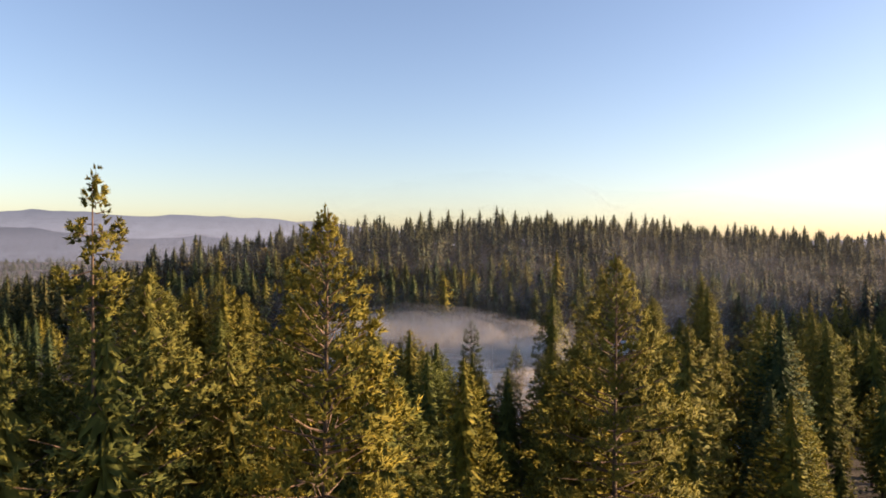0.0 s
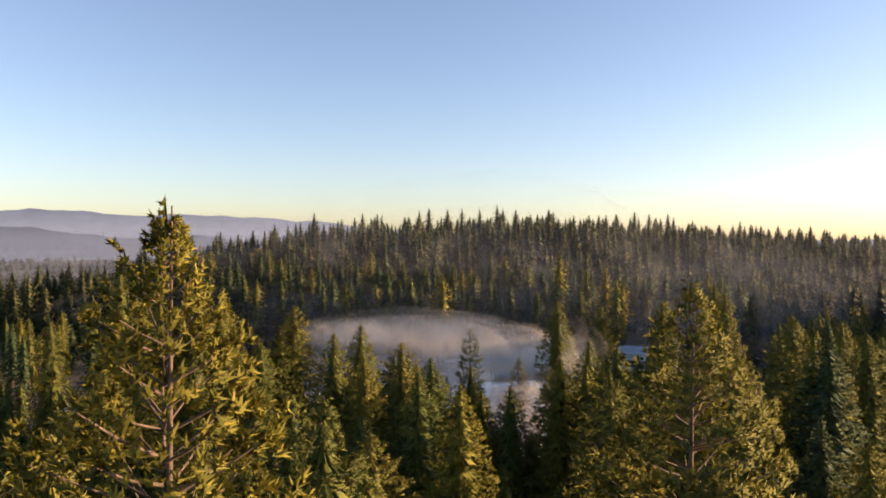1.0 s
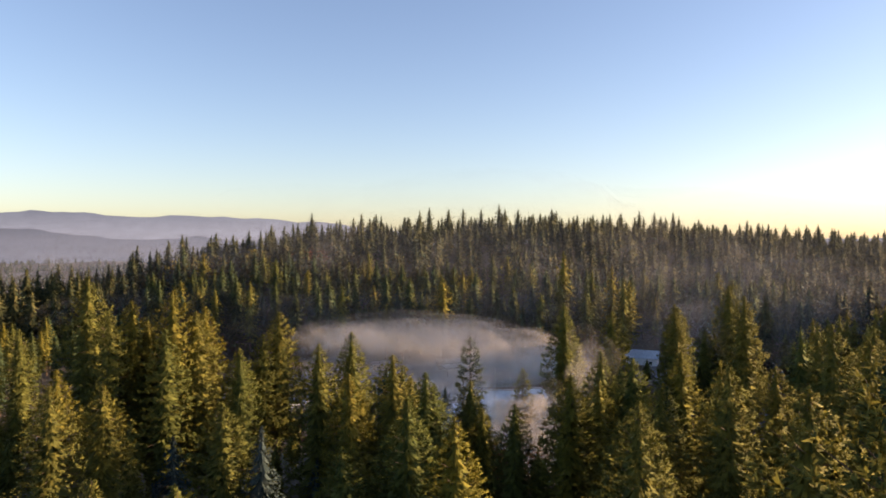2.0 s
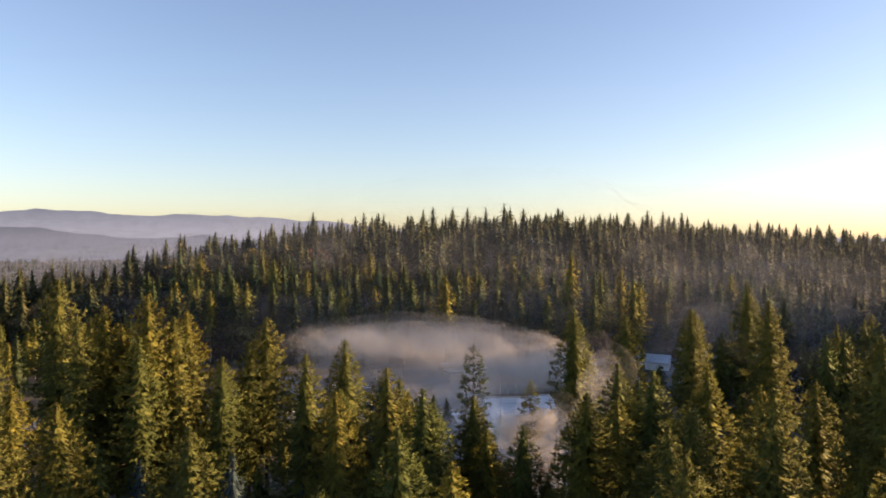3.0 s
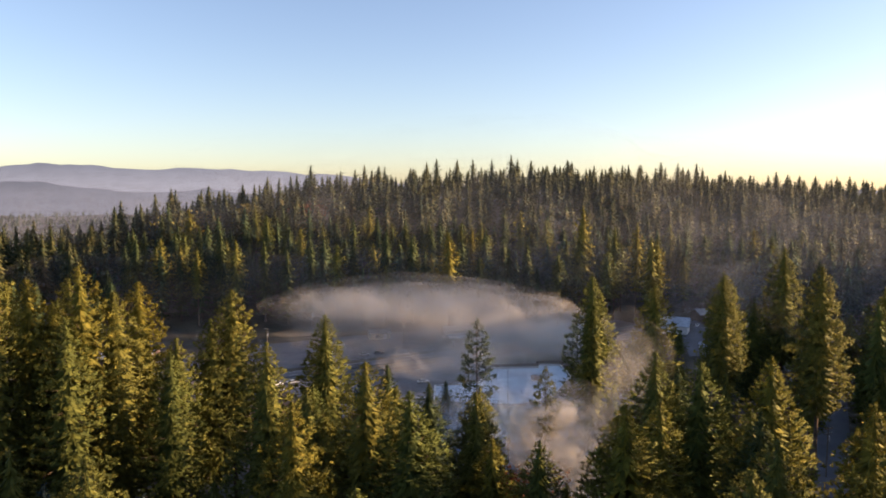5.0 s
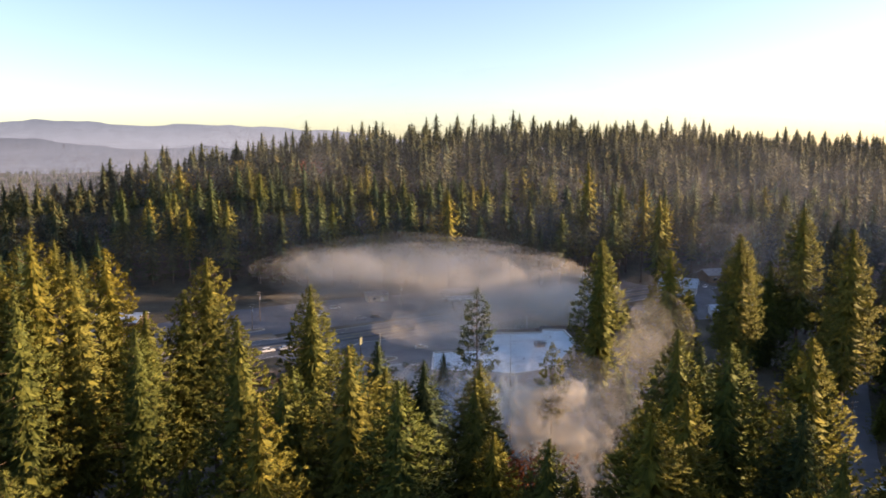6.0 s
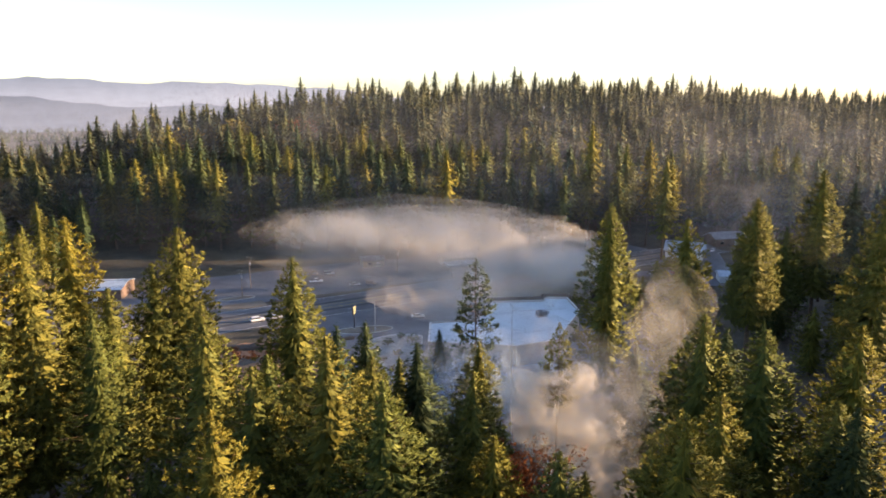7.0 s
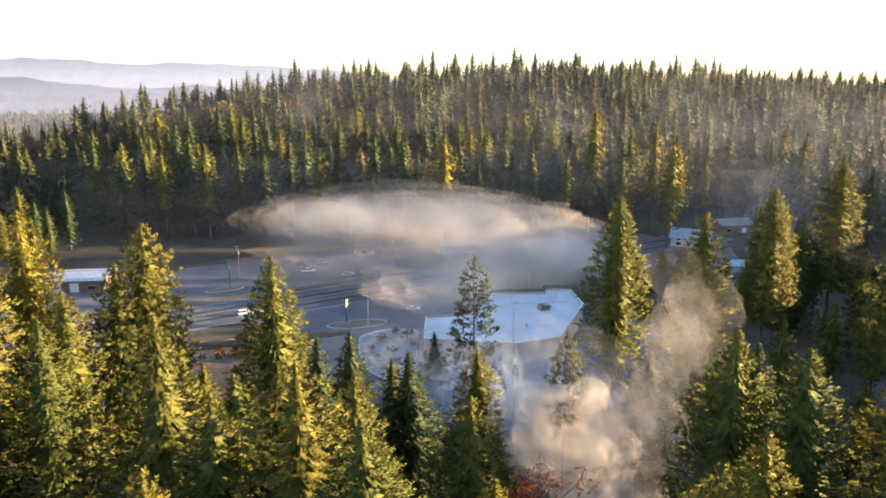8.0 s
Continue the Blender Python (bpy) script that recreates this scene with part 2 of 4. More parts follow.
def hill_line(name, y, profile, low, high, strength, label):
    """A far ridge across the view: its crest follows profile, pairs of x and height."""
    xs = np.linspace(profile[0][0], profile[-1][0], 160)
    zs = np.interp(xs, [p[0] for p in profile], [p[1] for p in profile])
    r = np.random.RandomState(len(name) + int(y))
    for k in range(6):
        zs = zs + np.sin(xs * 6.28 / (900 / 1.7 ** k) + r.uniform(0, 6)) * 9 / 1.6 ** k
    v, f = [], []
    for a, (x, z) in enumerate(zip(xs, zs)):
        v += [(x, y - 260, -60), (x, y - 60, z * 0.62), (x, y, z), (x, y + 150, -60)]
        if a:
            f += [(4 * a - 4 + j, 4 * a + j, 4 * a + j + 1, 4 * a - 3 + j) for j in range(3)]
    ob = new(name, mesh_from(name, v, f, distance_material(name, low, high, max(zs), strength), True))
    tagged(ob, label, "hills", kind="structure")


# Both glow colours carry the haze of distance, paler low down than at the crest.
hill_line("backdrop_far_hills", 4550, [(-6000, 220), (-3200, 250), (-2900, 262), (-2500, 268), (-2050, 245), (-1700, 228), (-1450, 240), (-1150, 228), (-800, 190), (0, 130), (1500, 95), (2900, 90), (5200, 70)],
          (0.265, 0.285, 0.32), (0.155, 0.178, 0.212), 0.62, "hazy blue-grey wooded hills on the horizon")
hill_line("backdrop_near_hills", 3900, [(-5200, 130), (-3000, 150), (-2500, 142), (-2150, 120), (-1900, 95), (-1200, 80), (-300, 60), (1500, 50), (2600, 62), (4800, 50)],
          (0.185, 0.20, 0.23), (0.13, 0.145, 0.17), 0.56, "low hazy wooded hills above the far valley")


# ---- helpers for things ----
def thing(name, m, label, category, group=""):
    ob = new(name)
    ob.matrix_world = m
    return tagged(ob, label, category, group)


def piece(name, me, parent, label="", m=None):
    """A mesh as a part of a thing or of a part."""
    ob = new(name, me)
    ob.parent = parent
    if m is not None:
        ob.matrix_basis = m
    return tagged(ob, label)


def part(name, bm, mat, parent, label="", m=None):
    me = bpy.data.meshes.new(name)
    bm.to_mesh(me)
    bm.free()
    me.materials.append(mat)
    return piece(name, me, parent, label, m)


def box(bm, x0, x1, y0, y1, z0, z1, bevel=0.0):
    made = bmesh.ops.create_cube(bm, size=1, matrix=Matrix.LocRotScale(((x0 + x1) / 2, (y0 + y1) / 2, (z0 + z1) / 2), None, (x1 - x0, y1 - y0, z1 - z0)))
    if bevel:
        edges = list({e for v in made["verts"] for e in v.link_edges})
        bmesh.ops.bevel(bm, geom=edges, offset=bevel, segments=1, affect="EDGES")
    return bm


def boxed(*args, bevel=0.0):
    return box(bmesh.new(), *args, bevel=bevel)


def rod(bm, a, b, r0, r1, sides=8):
    a, b = Vector(a), Vector(b)
    turn = (b - a).to_track_quat("Z", "Y").to_matrix().to_4x4()
    bmesh.ops.create_cone(bm, cap_ends=True, segments=sides, radius1=r0, radius2=r1, depth=(b - a).length, matrix=Matrix.Translation((a + b) / 2) @ turn)
    return bm


def rodded(*args, sides=8):
    return rod(bmesh.new(), *args, sides=sides)


def slab(outline, z0, z1, bevel=0.0):
    """An upright block over an outline of x, y corners, counter-clockwise."""
    bm = bmesh.new()
    top = bm.faces.new([bm.verts.new((x, y, z1)) for x, y in outline])
    low = [bm.verts.new((x, y, z0)) for x, y in outline]
    ring = list(top.verts)
    for i in range(len(ring)):
        j = (i + 1) % len(ring)
        bm.faces.new([ring[i], low[i], low[j], ring[j]])
    bm.normal_update()
    return bm


# ---- trees ----
def spike_crown(rng, h, bare, width, limbs, sprays, blades, size, style):
    """Corners of a conifer's needles, three to a blade, and the lines of its limbs. bare: the height of the lowest limbs; style: pine, cedar or fir."""
    pine, cedar = style == "pine", style == "cedar"
    z = bare + (h - bare) * np.linspace(0, 0.985, limbs) ** 0.92
    z = z + rng.uniform(-0.3, 0.3, limbs)
    down = h - z
    lean = rng.uniform(0, 6.28)
    az = np.arange(limbs) * 2.39996 + rng.uniform(-0.5, 0.5, limbs)
    reach = width * np.tanh((0.52 if pine else (0.48 if cedar else 0.40)) * down / width)
    low = np.clip((z - bare) / (0.22 * (h - bare)), 0, 1)
    reach *= 0.62 + 0.38 * low if pine else 0.85 + 0.15 * low
    ragged = 0.26 if pine else (0.13 if cedar else 0.16)
    reach *= 1 + ragged * rng.uniform(-1, 0.55, limbs) + 0.10 * np.sin(az * 2 + lean + z * 0.25)
    reach = np.maximum(reach, 0.25)
    f = ((z - bare) / (h - bare)).clip(0, 1)
    rise = (-0.20 + 1.05 * f ** 2) if pine else ((-0.05 + 0.9 * f ** 1.6) if cedar else (-0.28 + 0.9 * f ** 2.5))
    rise = rise + rng.uniform(-0.12, 0.12, limbs)
    out = np.stack([np.cos(az), np.sin(az), 0 * az], -1)
    side = np.stack([-np.sin(az), np.cos(az), 0 * az], -1)
    start = np.stack([0 * z, 0 * z, z - 0.15 * reach], -1)
    end = start + out * reach[:, None] + np.array([0, 0, 1]) * (rise * reach)[:, None]
    # boughs: more of them where the limb is long
    count = np.maximum((sprays * (0.25 + 0.75 * reach / reach.max())).astype(int), 2)
    who = np.repeat(np.arange(limbs), count)
    n = len(who)
    s = rng.uniform(0.0, 1.0, n) ** (0.55 if pine else 0.7)
    s = 0.42 + 0.58 * s
    sway = rng.normal(0, 0.30 if pine else 0.25, n) * (0.35 + 0.65 * (1 - np.abs(2 * s - 1.2).clip(0, 1))) * reach[who]
    sag = (0.10 if pine else -0.12) * (s ** 2) * reach[who]
    at = start[who] + (end - start)[who] * s[:, None] + side[who] * sway[:, None]
    at[:, 2] += sag + rng.normal(0, 0.20 if pine else 0.28, n)
    # blades
    own = np.repeat(np.arange(n), blades)
    k = len(own)
    d = rng.normal(0, 1, (k, 3))
    d /= np.linalg.norm(d, axis=1)[:, None]
    push = out[who][own] * (0.55 if pine else 0.8) + side[who][own] * np.sign(sway)[own][:, None] * 0.35
    push[:, 2] += 0.55 if pine else (0.42 if cedar else 0.2)
    if not pine:
        d[:, 2] *= 0.85
    d = d * (0.85 if pine else 0.7) + push
    d /= np.linalg.norm(d, axis=1)[:, None]
    length = size * rng.uniform(0.6, 1.25, k) * (0.45 + 0.55 * np.clip(down[who][own] / 9, 0, 1))
    across = np.cross(d, rng.normal(0, 1, (k, 3)))
    across /= np.linalg.norm(across, axis=1)[:, None] + 1e-9
    half = length * rng.uniform(0.18, 0.30, k) * (0.8 if pine else 0.9)
    root = at[own] - d * (length * 0.25)[:, None]
    corners = np.stack([root - across * half[:, None], root + across * half[:, None], root + d * (length * 1.1)[:, None]], 1)
    # each blade shades as a piece of the bough that it lies on
    face = at[own] * [1, 1, 0]
    face /= np.maximum(np.linalg.norm(face, axis=1)[:, None], 0.4)
    face = face + d * 0.4 + rng.normal(0, 0.24, (k, 3)) + [0, 0, 0.34]
    face /= np.linalg.norm(face, axis=1)[:, None]
    true = np.cross(corners[:, 1] - corners[:, 0], corners[:, 2] - corners[:, 0])
    wrong = (true * face).sum(1) < 0
    corners[wrong] = corners[wrong][:, [0, 2, 1]]
    # leader
    w, tall = 0.06 + 0.16 * size, 0.4 + 0.9 * size
    lead = np.array([[[-w, 0, h - tall], [w, 0, h - tall], [0, 0, h + 0.25]], [[0, -w, h - tall], [0, w, h - tall], [0, 0, h + 0.25]]])
    corners = np.concatenate([corners, lead]).reshape(-1, 3)
    face = np.repeat(np.r_[face, [[0.3, 0.3, 0.9], [0.3, -0.3, 0.9]]], 3, axis=0)
    return corners, face, start, start + (end - start) * 0.92


def skirts(rng, h, bare, width, tiers, spikes, share):
    """The close mass of a crown: whorls of ragged drooping boughs, as triangles, with their normals."""
    v, face = [], []
    z = bare + (h - 0.3 - bare) * np.linspace(0, 1, tiers) ** 0.86
    reach = np.maximum(share * width * np.tanh(0.50 * (h - z) / width), 0.22)
    reach[0] *= 0.7
    for i in range(tiers):
        r, step = reach[i], (h - bare) / tiers
        a = (np.arange(2 * spikes) + rng.uniform(0, 6)) * np.pi / spikes + rng.uniform(-0.16, 0.16, 2 * spikes)
        out = r * np.where(np.arange(2 * spikes) % 2, rng.uniform(0.45, 0.72, 2 * spikes), rng.uniform(0.75, 1.25, 2 * spikes))
        low = z[i] - 0.30 * out + rng.uniform(-0.3, 0.3, 2 * spikes) * step
        top = np.array([rng.uniform(-0.1, 0.1) * r, rng.uniform(-0.1, 0.1) * r, min(z[i] + 0.22 * r + 0.7 * step, h)])
        rim = np.stack([out * np.cos(a), out * np.sin(a), low], -1)
        n = np.stack([np.cos(a), np.sin(a), rng.uniform(-0.3, 0.6, 2 * spikes)], -1) + rng.normal(0, 0.5, (2 * spikes, 3))
        for j in range(2 * spikes):
            k = (j + 1) % (2 * spikes)
            v += [top, rim[j], rim[k]]
            face += [(n[j] + n[k]) / 2 + [0, 0, 0.3], n[j], n[k]]
    face = np.array(face)
    return np.array(v), face / np.linalg.norm(face, axis=1)[:, None]


def tube(points, radii, sides):
    """Corners and four-sided faces of a tapered tube along points."""
    p, r = np.asarray(points, float), np.asarray(radii, float)
    a = np.arange(sides) * 2 * np.pi / sides
    d = np.gradient(p, axis=0)
    d /= np.linalg.norm(d, axis=1)[:, None] + 1e-9
    ref = np.where(np.abs(d[:, 2:3]) > 0.9, np.array([[1.0, 0, 0]]), np.array([[0, 0, 1.0]]))
    u = np.cross(d, ref)
    u /= np.linalg.norm(u, axis=1)[:, None]
    w = np.cross(d, u)
    v = p[:, None] + r[:, None, None] * (np.cos(a)[None, :, None] * u[:, None] + np.sin(a)[None, :, None] * w[:, None])
    f = []
    for i in range(len(p) - 1):
        for j in range(sides):
            k = (j + 1) % sides
            f.append((i * sides + j, i * sides + k, (i + 1) * sides + k, (i + 1) * sides + j))
    return v.reshape(-1, 3), np.array(f)


def trunk_arrays(rng, h, thick, starts, ends, limb_thick, sides=8, every=1):
    z = np.linspace(-0.8, h, 9)
    bend = np.stack([0.12 * np.sin(z * 0.13 + rng.uniform(0, 6)), 0.12 * np.sin(z * 0.11 + rng.uniform(0, 6)), 0 * z], -1) * (z / h).clip(0, 1)[:, None]
    radii = thick * (1 - (z.clip(0) / h) ** 0.9 * 0.96) * (1 + 0.45 * np.exp(-z.clip(0) / 0.7))
    verts, faces = tube(bend + np.stack([0 * z, 0 * z, z], -1), radii, sides)
    verts, faces = [verts], [faces]
    total = len(verts[0])
    for a, b in zip(starts[::every], ends[::every]):
        size = limb_thick * (0.35 + 0.65 * min(np.linalg.norm(b - a) / 5, 1))
        v, f = tube([a, (a + b) / 2 + [0, 0, -0.03 * np.linalg.norm(b - a)], b], [size, size * 0.65, size * 0.2], 3)
        verts.append(v)
        faces.append(f + total)
        total += len(v)
    return np.concatenate(verts), np.concatenate(faces)


def conifer(name, seed, h, bare, width, limbs, sprays, blades, size, style, needles, every=1, thick=0.42, core=0.0):
    """The two meshes of one conifer: trunk with limbs, and crown."""
    rng = np.random.RandomState(seed)
    corners, face, starts, ends = spike_crown(rng, h, bare, width, limbs, sprays, blades, size, style)
    if core:
        c, n = skirts(rng, h, bare, width, 40 if limbs > 150 else 16, 15, core)
        corners, face = np.r_[corners, c], np.r_[face, n]
    v, f = trunk_arrays(rng, h, thick, starts, ends, 0.075, 8, every)
    crown = mesh_from(name + "_crown", corners, np.arange(len(corners)).reshape(-1, 3), needles, True)
    crown.normals_split_custom_set_from_vertices(face)
    return mesh_from(name + "_trunk", v, f, BARK, True), crown, h


KINDS = {
    "great_pine": [conifer("great_pine", 11 + i, 40, 11, 5.0, 230, 32, 10, 0.42, "pine", NEEDLES_PINE) for i in range(2)],
    "ragged_pine": [conifer("ragged_pine", 15, 44, 38.8, 2.0, 30, 16, 10, 0.5, "pine", NEEDLES_PINE)],
    "close_pine": [conifer("close_pine", 17 + i, 38, 9, 5.8, 200, 24, 9, 0.47, "pine", NEEDLES_PINE, 2, core=0.5) for i in range(2)],
    "pine": [conifer("pine", 21 + i, 38, 6 + 2 * i, 6.2 - 0.3 * i, 180, 22, 7, 0.54, "pine", NEEDLES_PINE, 2, core=0.5) for i in range(4)],
    "slender_pine": [conifer("slender_pine", 27, 33, 20, 3.8, 100, 20, 9, 0.45, "pine", NEEDLES_PINE, 2, 0.3)],
    "open_pine": [conifer("open_pine", 28, 42, 12, 5.2, 110, 26, 11, 0.5, "pine", NEEDLES_FIR, 1)],
    "cedar": [conifer("cedar", 31 + i, 36, 3, 5.8 + 0.35 * i, 215, 21, 7, 0.53, "cedar", NEEDLES_CEDAR, 4, core=0.5) for i in range(4)],
    "fir": [conifer("fir", 41 + i, 36, 3, 6.0, 200, 20, 7, 0.54, "fir", NEEDLES_FIR, 4, core=0.5) for i in range(2)],
    "blue_spruce": [conifer("blue_spruce", 51, 22, 2, 4.2, 140, 15, 7, 0.46, "fir", NEEDLES_BLUE, 3, core=0.5)],
    "wood_pine": [conifer("wood_pine", 24 + i, 34, 7, 6.0, 90, 9, 4, 0.88, "pine", NEEDLES_PINE, 4, core=0.58) for i in range(2)],
    "wood_cedar": [conifer("wood_cedar", 34 + i, 34, 3, 6.2, 95, 9, 4, 0.88, "cedar", NEEDLES_CEDAR, 5, core=0.58) for i in range(2)],
    "ridge_pine": [conifer("ridge_pine", 61 + i, 40, 9 + 2 * i, 6.0 - 0.4 * i, 75, 9, 4, 1.05, "pine", NEEDLES_PINE, 8, core=0.58) for i in range(4)],
    "ridge_fir": [conifer("ridge_fir", 71 + i, 40, 5, 5.8 - 0.4 * i, 75, 9, 4, 1.05, "fir", NEEDLES_FIR, 8, core=0.6) for i in range(3)],
}
WORDS = {
    "great_pine": ("pine_tree", "tall ponderosa pine with golden-lit tufted crown", "pine"),
    "ragged_pine": ("pine_tree", "tall thin pine with ragged open top above the wood", "pine"),
    "close_pine": ("pine_tree", "broad pine with thick tufted boughs lit gold", "pine"),
    "slender_pine": ("pine_tree", "slender pine with long bare trunk rising from smoke", "pine"),
    "open_pine": ("pine_tree", "dark open-branched pine standing before the store", "pine"),
    "pine": ("pine_tree", "tall pine with sunlit yellow-green tufted crown", "pine"),
    "cedar": ("cedar_tree", "dense cone-shaped incense cedar, its top lit gold", "cedar"),
    "fir": ("fir_tree", "dark green pointed fir standing in the wood", "fir"),
    "blue_spruce": ("spruce_tree", "small blue-grey spruce among taller conifers", "spruce"),
    "wood_pine": ("pine_tree", "pine with yellow-green crown filling the wood", "pine"),
    "wood_cedar": ("cedar_tree", "dark shaded incense cedar filling the wood", "cedar"),
    "ridge_pine": ("pine_tree", "pine on the far slope, its top catching low sun", "pine"),
    "ridge_fir": ("fir_tree", "dark fir on the far wooded slope", "fir"),
}
place_rng = np.random.RandomState(5)
built = {}
standing = []


def plant(kind, x, y, top, wide=1.0, pick=None, label=""):
    """A tree with its foot on the ground and its tip at the height top."""
    pool = KINDS[kind]
    i = place_rng.randint(len(pool)) if pick is None else pick
    trunk, crown, h = pool[i]
    ground = land_z(x, y)
    tall = (top - ground) / h
    m = Matrix.LocRotScale((x, y, ground), Euler((place_rng.uniform(-0.004, 0.004), place_rng.uniform(-0.004, 0.004), place_rng.uniform(0, 6.28))), (wide * (0.35 + 0.65 * tall), wide * (0.35 + 0.65 * tall), tall))
    name, words, category = WORDS[kind]
    if (kind, i) not in built:
        ob = new(name)
        piece("trunk", trunk, ob, "brown bark trunk with bare limbs")
        piece("crown", crown, ob)
        tagged(ob, words, category, "conifers of the wood")
        ob.matrix_basis = m
        built[kind, i] = ob
    else:
        source = built[kind, i]
        ob = copy_thing(source, m @ Matrix.Diagonal((*[1 / s for s in source.scale], 1)))
    if label:
        ob["label"] = label
    standing.append((x, y))
    return ob


# Trees of the near slope that can be told apart: kind, x, y, height of the tip.
NEAR = """ragged_pine -18.8 -16 72.9; close_pine -18.6 -15.2 67.4; close_pine -19.6 -9 68.3; close_pine -22.4 -17 66; close_pine -15.8 -6 64; close_pine -30 -14 66; great_pine -9.2 -13.4 71.6; great_pine 8.6 -1.0 69.1; close_pine -22.4 28.1 56.1; close_pine -11.3 12.9 61; close_pine -8.4 5.7 62.5; close_pine -8.3 31.6 53.5
pine -16.2 20.2 56.1; cedar 0.8 58.6 52.2; close_pine 18.3 52.2 54.9; close_pine 6.7 3.0 62; pine 28.3 39.9 59.5; fir 51.7 65.7 46.5; fir 56.8 73.6 58.2
pine 58 79.5 57.1; pine 41.4 85.5 52.6; pine 44.4 95.9 50.9; pine 34.6 95.3 47.6; pine 29.1 88.9 47; cedar -13.5 74.8 44.3; pine -36.1 97.7 44.7
cedar 22.3 107 47.5; cedar 30.2 119.5 44; pine 23.2 111.2 46; cedar 13.2 113.4 40.8; cedar 7.9 122.8 37.6; pine -16.9 107.9 47.4
cedar -3.6 118 45.8; pine -10.2 124.6 48.1; pine -6.9 139 40.5; cedar -19.1 127.7 43.5; cedar -26.7 134 48.9; pine -16.4 128 39; cedar -20.4 138.3 41
cedar -47.5 147.9 44.2; pine -62.8 142.5 51; pine -75.6 142.5 55.4; pine -63.7 149 59.4; pine -59.4 152.8 54.2; pine -73.7 149.8 57; pine -72.1 154.7 51.7
pine -74.3 118.3 46.2; pine -51.5 160.4 44; pine -47.2 167.6 46.5; pine -43.5 170.5 52; pine -64.5 173.2 53.5; cedar -24.6 172 46.4; fir -13.5 151.5 40.6
fir -9.7 155 40; fir -2 160 35; cedar 8.5 174 30.3; fir 1.1 187.5 28; open_pine 8.2 183.2 43.7; slender_pine 20.1 156.5 39.2; cedar 5.8 132 41.5
cedar 34.8 137.2 46.8; fir 41.8 146.6 41.6; cedar 40.7 133.4 46; cedar 50.1 130.2 47.7; pine 43.5 122 42; fir 43.1 118 43; cedar 40.5 213.5 50.2
cedar 50.8 191.8 50.1; pine 87 242 47.6; pine 89.5 246.8 46.5; cedar 107 265 36; pine 118 267 53.2; pine 113 164.7 48.6; pine 71 111 55.8; pine 87 111.7 52
fir 156 315 44; fir 37 174 30; blue_spruce -26 128 26; pine -89 159 62; pine 65 120 46.5; pine -59 105 46.2; cedar -5 78 50; cedar 49 80 45.6; pine -61.3 93 48.4; pine -125 190 45; cedar 40 37 51.3; blue_spruce -29 95 41.5; blue_spruce -50 113 35; pine 91.9 194.4 54.4; fir 104 262 20"""
for row in NEAR.replace("\n", ";").split(";"):
    kind, *numbers = row.split()
    plant(kind, *[float(v) for v in numbers], wide=1.0 if kind in ("great_pine", "ragged_pine", "slender_pine", "open_pine") else place_rng.uniform(1.05, 1.25))


def clear(x, y):
    """Whether a wild tree may stand here: not on the road, the yards and lots, nor in the air lane."""
    if 200 < y and -175 < x < 62 and -0.515 * x + 0.857 * y < (352 if x > -52 else 346) and y < 366:
        return False
    if -175 < x < 70 and y > 200 and 262 < -0.515 * x + 0.857 * y < 300:
        return False
    if x >= 62 and (abs(y - 352 - 0.1 * (x - 90)) < 9 or (100 < x < 168 and 325 < y < 432)):
        return False
    if abs(x - 94 - 0.55 * (y - 190)) < 6 and 160 < y < 270:
        return False
    if -82 < x < -36 and 198 < y <= 205:
        return False
    if -9 < x < 14 and y < 85:
        return False
    if 8 < x < 34 and 140 < y < 205:
        return False
    return True


def wild(n, x0, x1, y0, y1, gap, inside):
    """Random spots at least gap apart."""
    spots, cells = [], {}
    for sx, sy in standing:
        cells.setdefault((int(sx // gap), int(sy // gap)), []).append((sx, sy))
    for _ in range(n):
        x, y = place_rng.uniform(x0, x1), place_rng.uniform(y0, y1)
        if not clear(x, y) or not inside(x, y):
            continue
        cx, cy = int(x // gap), int(y // gap)
        if any((x - a) ** 2 + (y - b) ** 2 < gap * gap for i in (-1, 0, 1) for j in (-1, 0, 1) for a, b in cells.get((cx + i, cy + j), ())):
            continue
        cells.setdefault((cx, cy), []).append((x, y))
        spots.append((x, y))
    return spots


# The wood between them, and its edges out of sight that throw the shade.
for x, y in wild(1450, -120, 135, -52, 204, 10.5, lambda x, y: abs(x) < 40 + 0.6 * (y + 70)):
    plant(("wood_pine", "wood_cedar", "wood_cedar")[place_rng.randint(3)], x, y, land_z(x, y) + place_rng.uniform(11, 19 if abs(x) < 60 else 27))
for x, y in wild(1100, -200, -112, 20, 204, 9.5, lambda x, y: True):
    plant(("wood_pine", "wood_cedar")[place_rng.randint(2)], x, y, land_z(x, y) + place_rng.uniform(18, 30))
for x, y in wild(900, 58, 230, 140, 345, 12.5, lambda x, y: x < 0.66 * y):
    low = 0.22 < x / y < 0.42
    plant(("wood_pine", "wood_cedar", "wood_cedar")[place_rng.randint(3)], x, y, land_z(x, y) + (place_rng.uniform(9, 14) if low else place_rng.uniform(15, 26)), 1.2)
# Off to the right, beyond the view: trees added to block the low sun.
for x, y in wild(1500, 90, 360, 140, 400, 10.0, lambda x, y: 0.66 * y < x < 1.0 * y and int(x * 7) % 2 == 0):
    plant(("ridge_pine", "ridge_fir", "ridge_pine")[place_rng.randint(3)], x, y, land_z(x, y) + place_rng.uniform(22, 34))
# Dense tall belt added to keep sun off the store roof and car park.
for x, y in wild(1500, 118, 240, 175, 305, 8.0, lambda x, y: x > 0.66 * (y - 40)):
    plant(("wood_pine", "wood_cedar")[place_rng.randint(2)], x, y, land_z(x, y) + place_rng.uniform(30, 42))
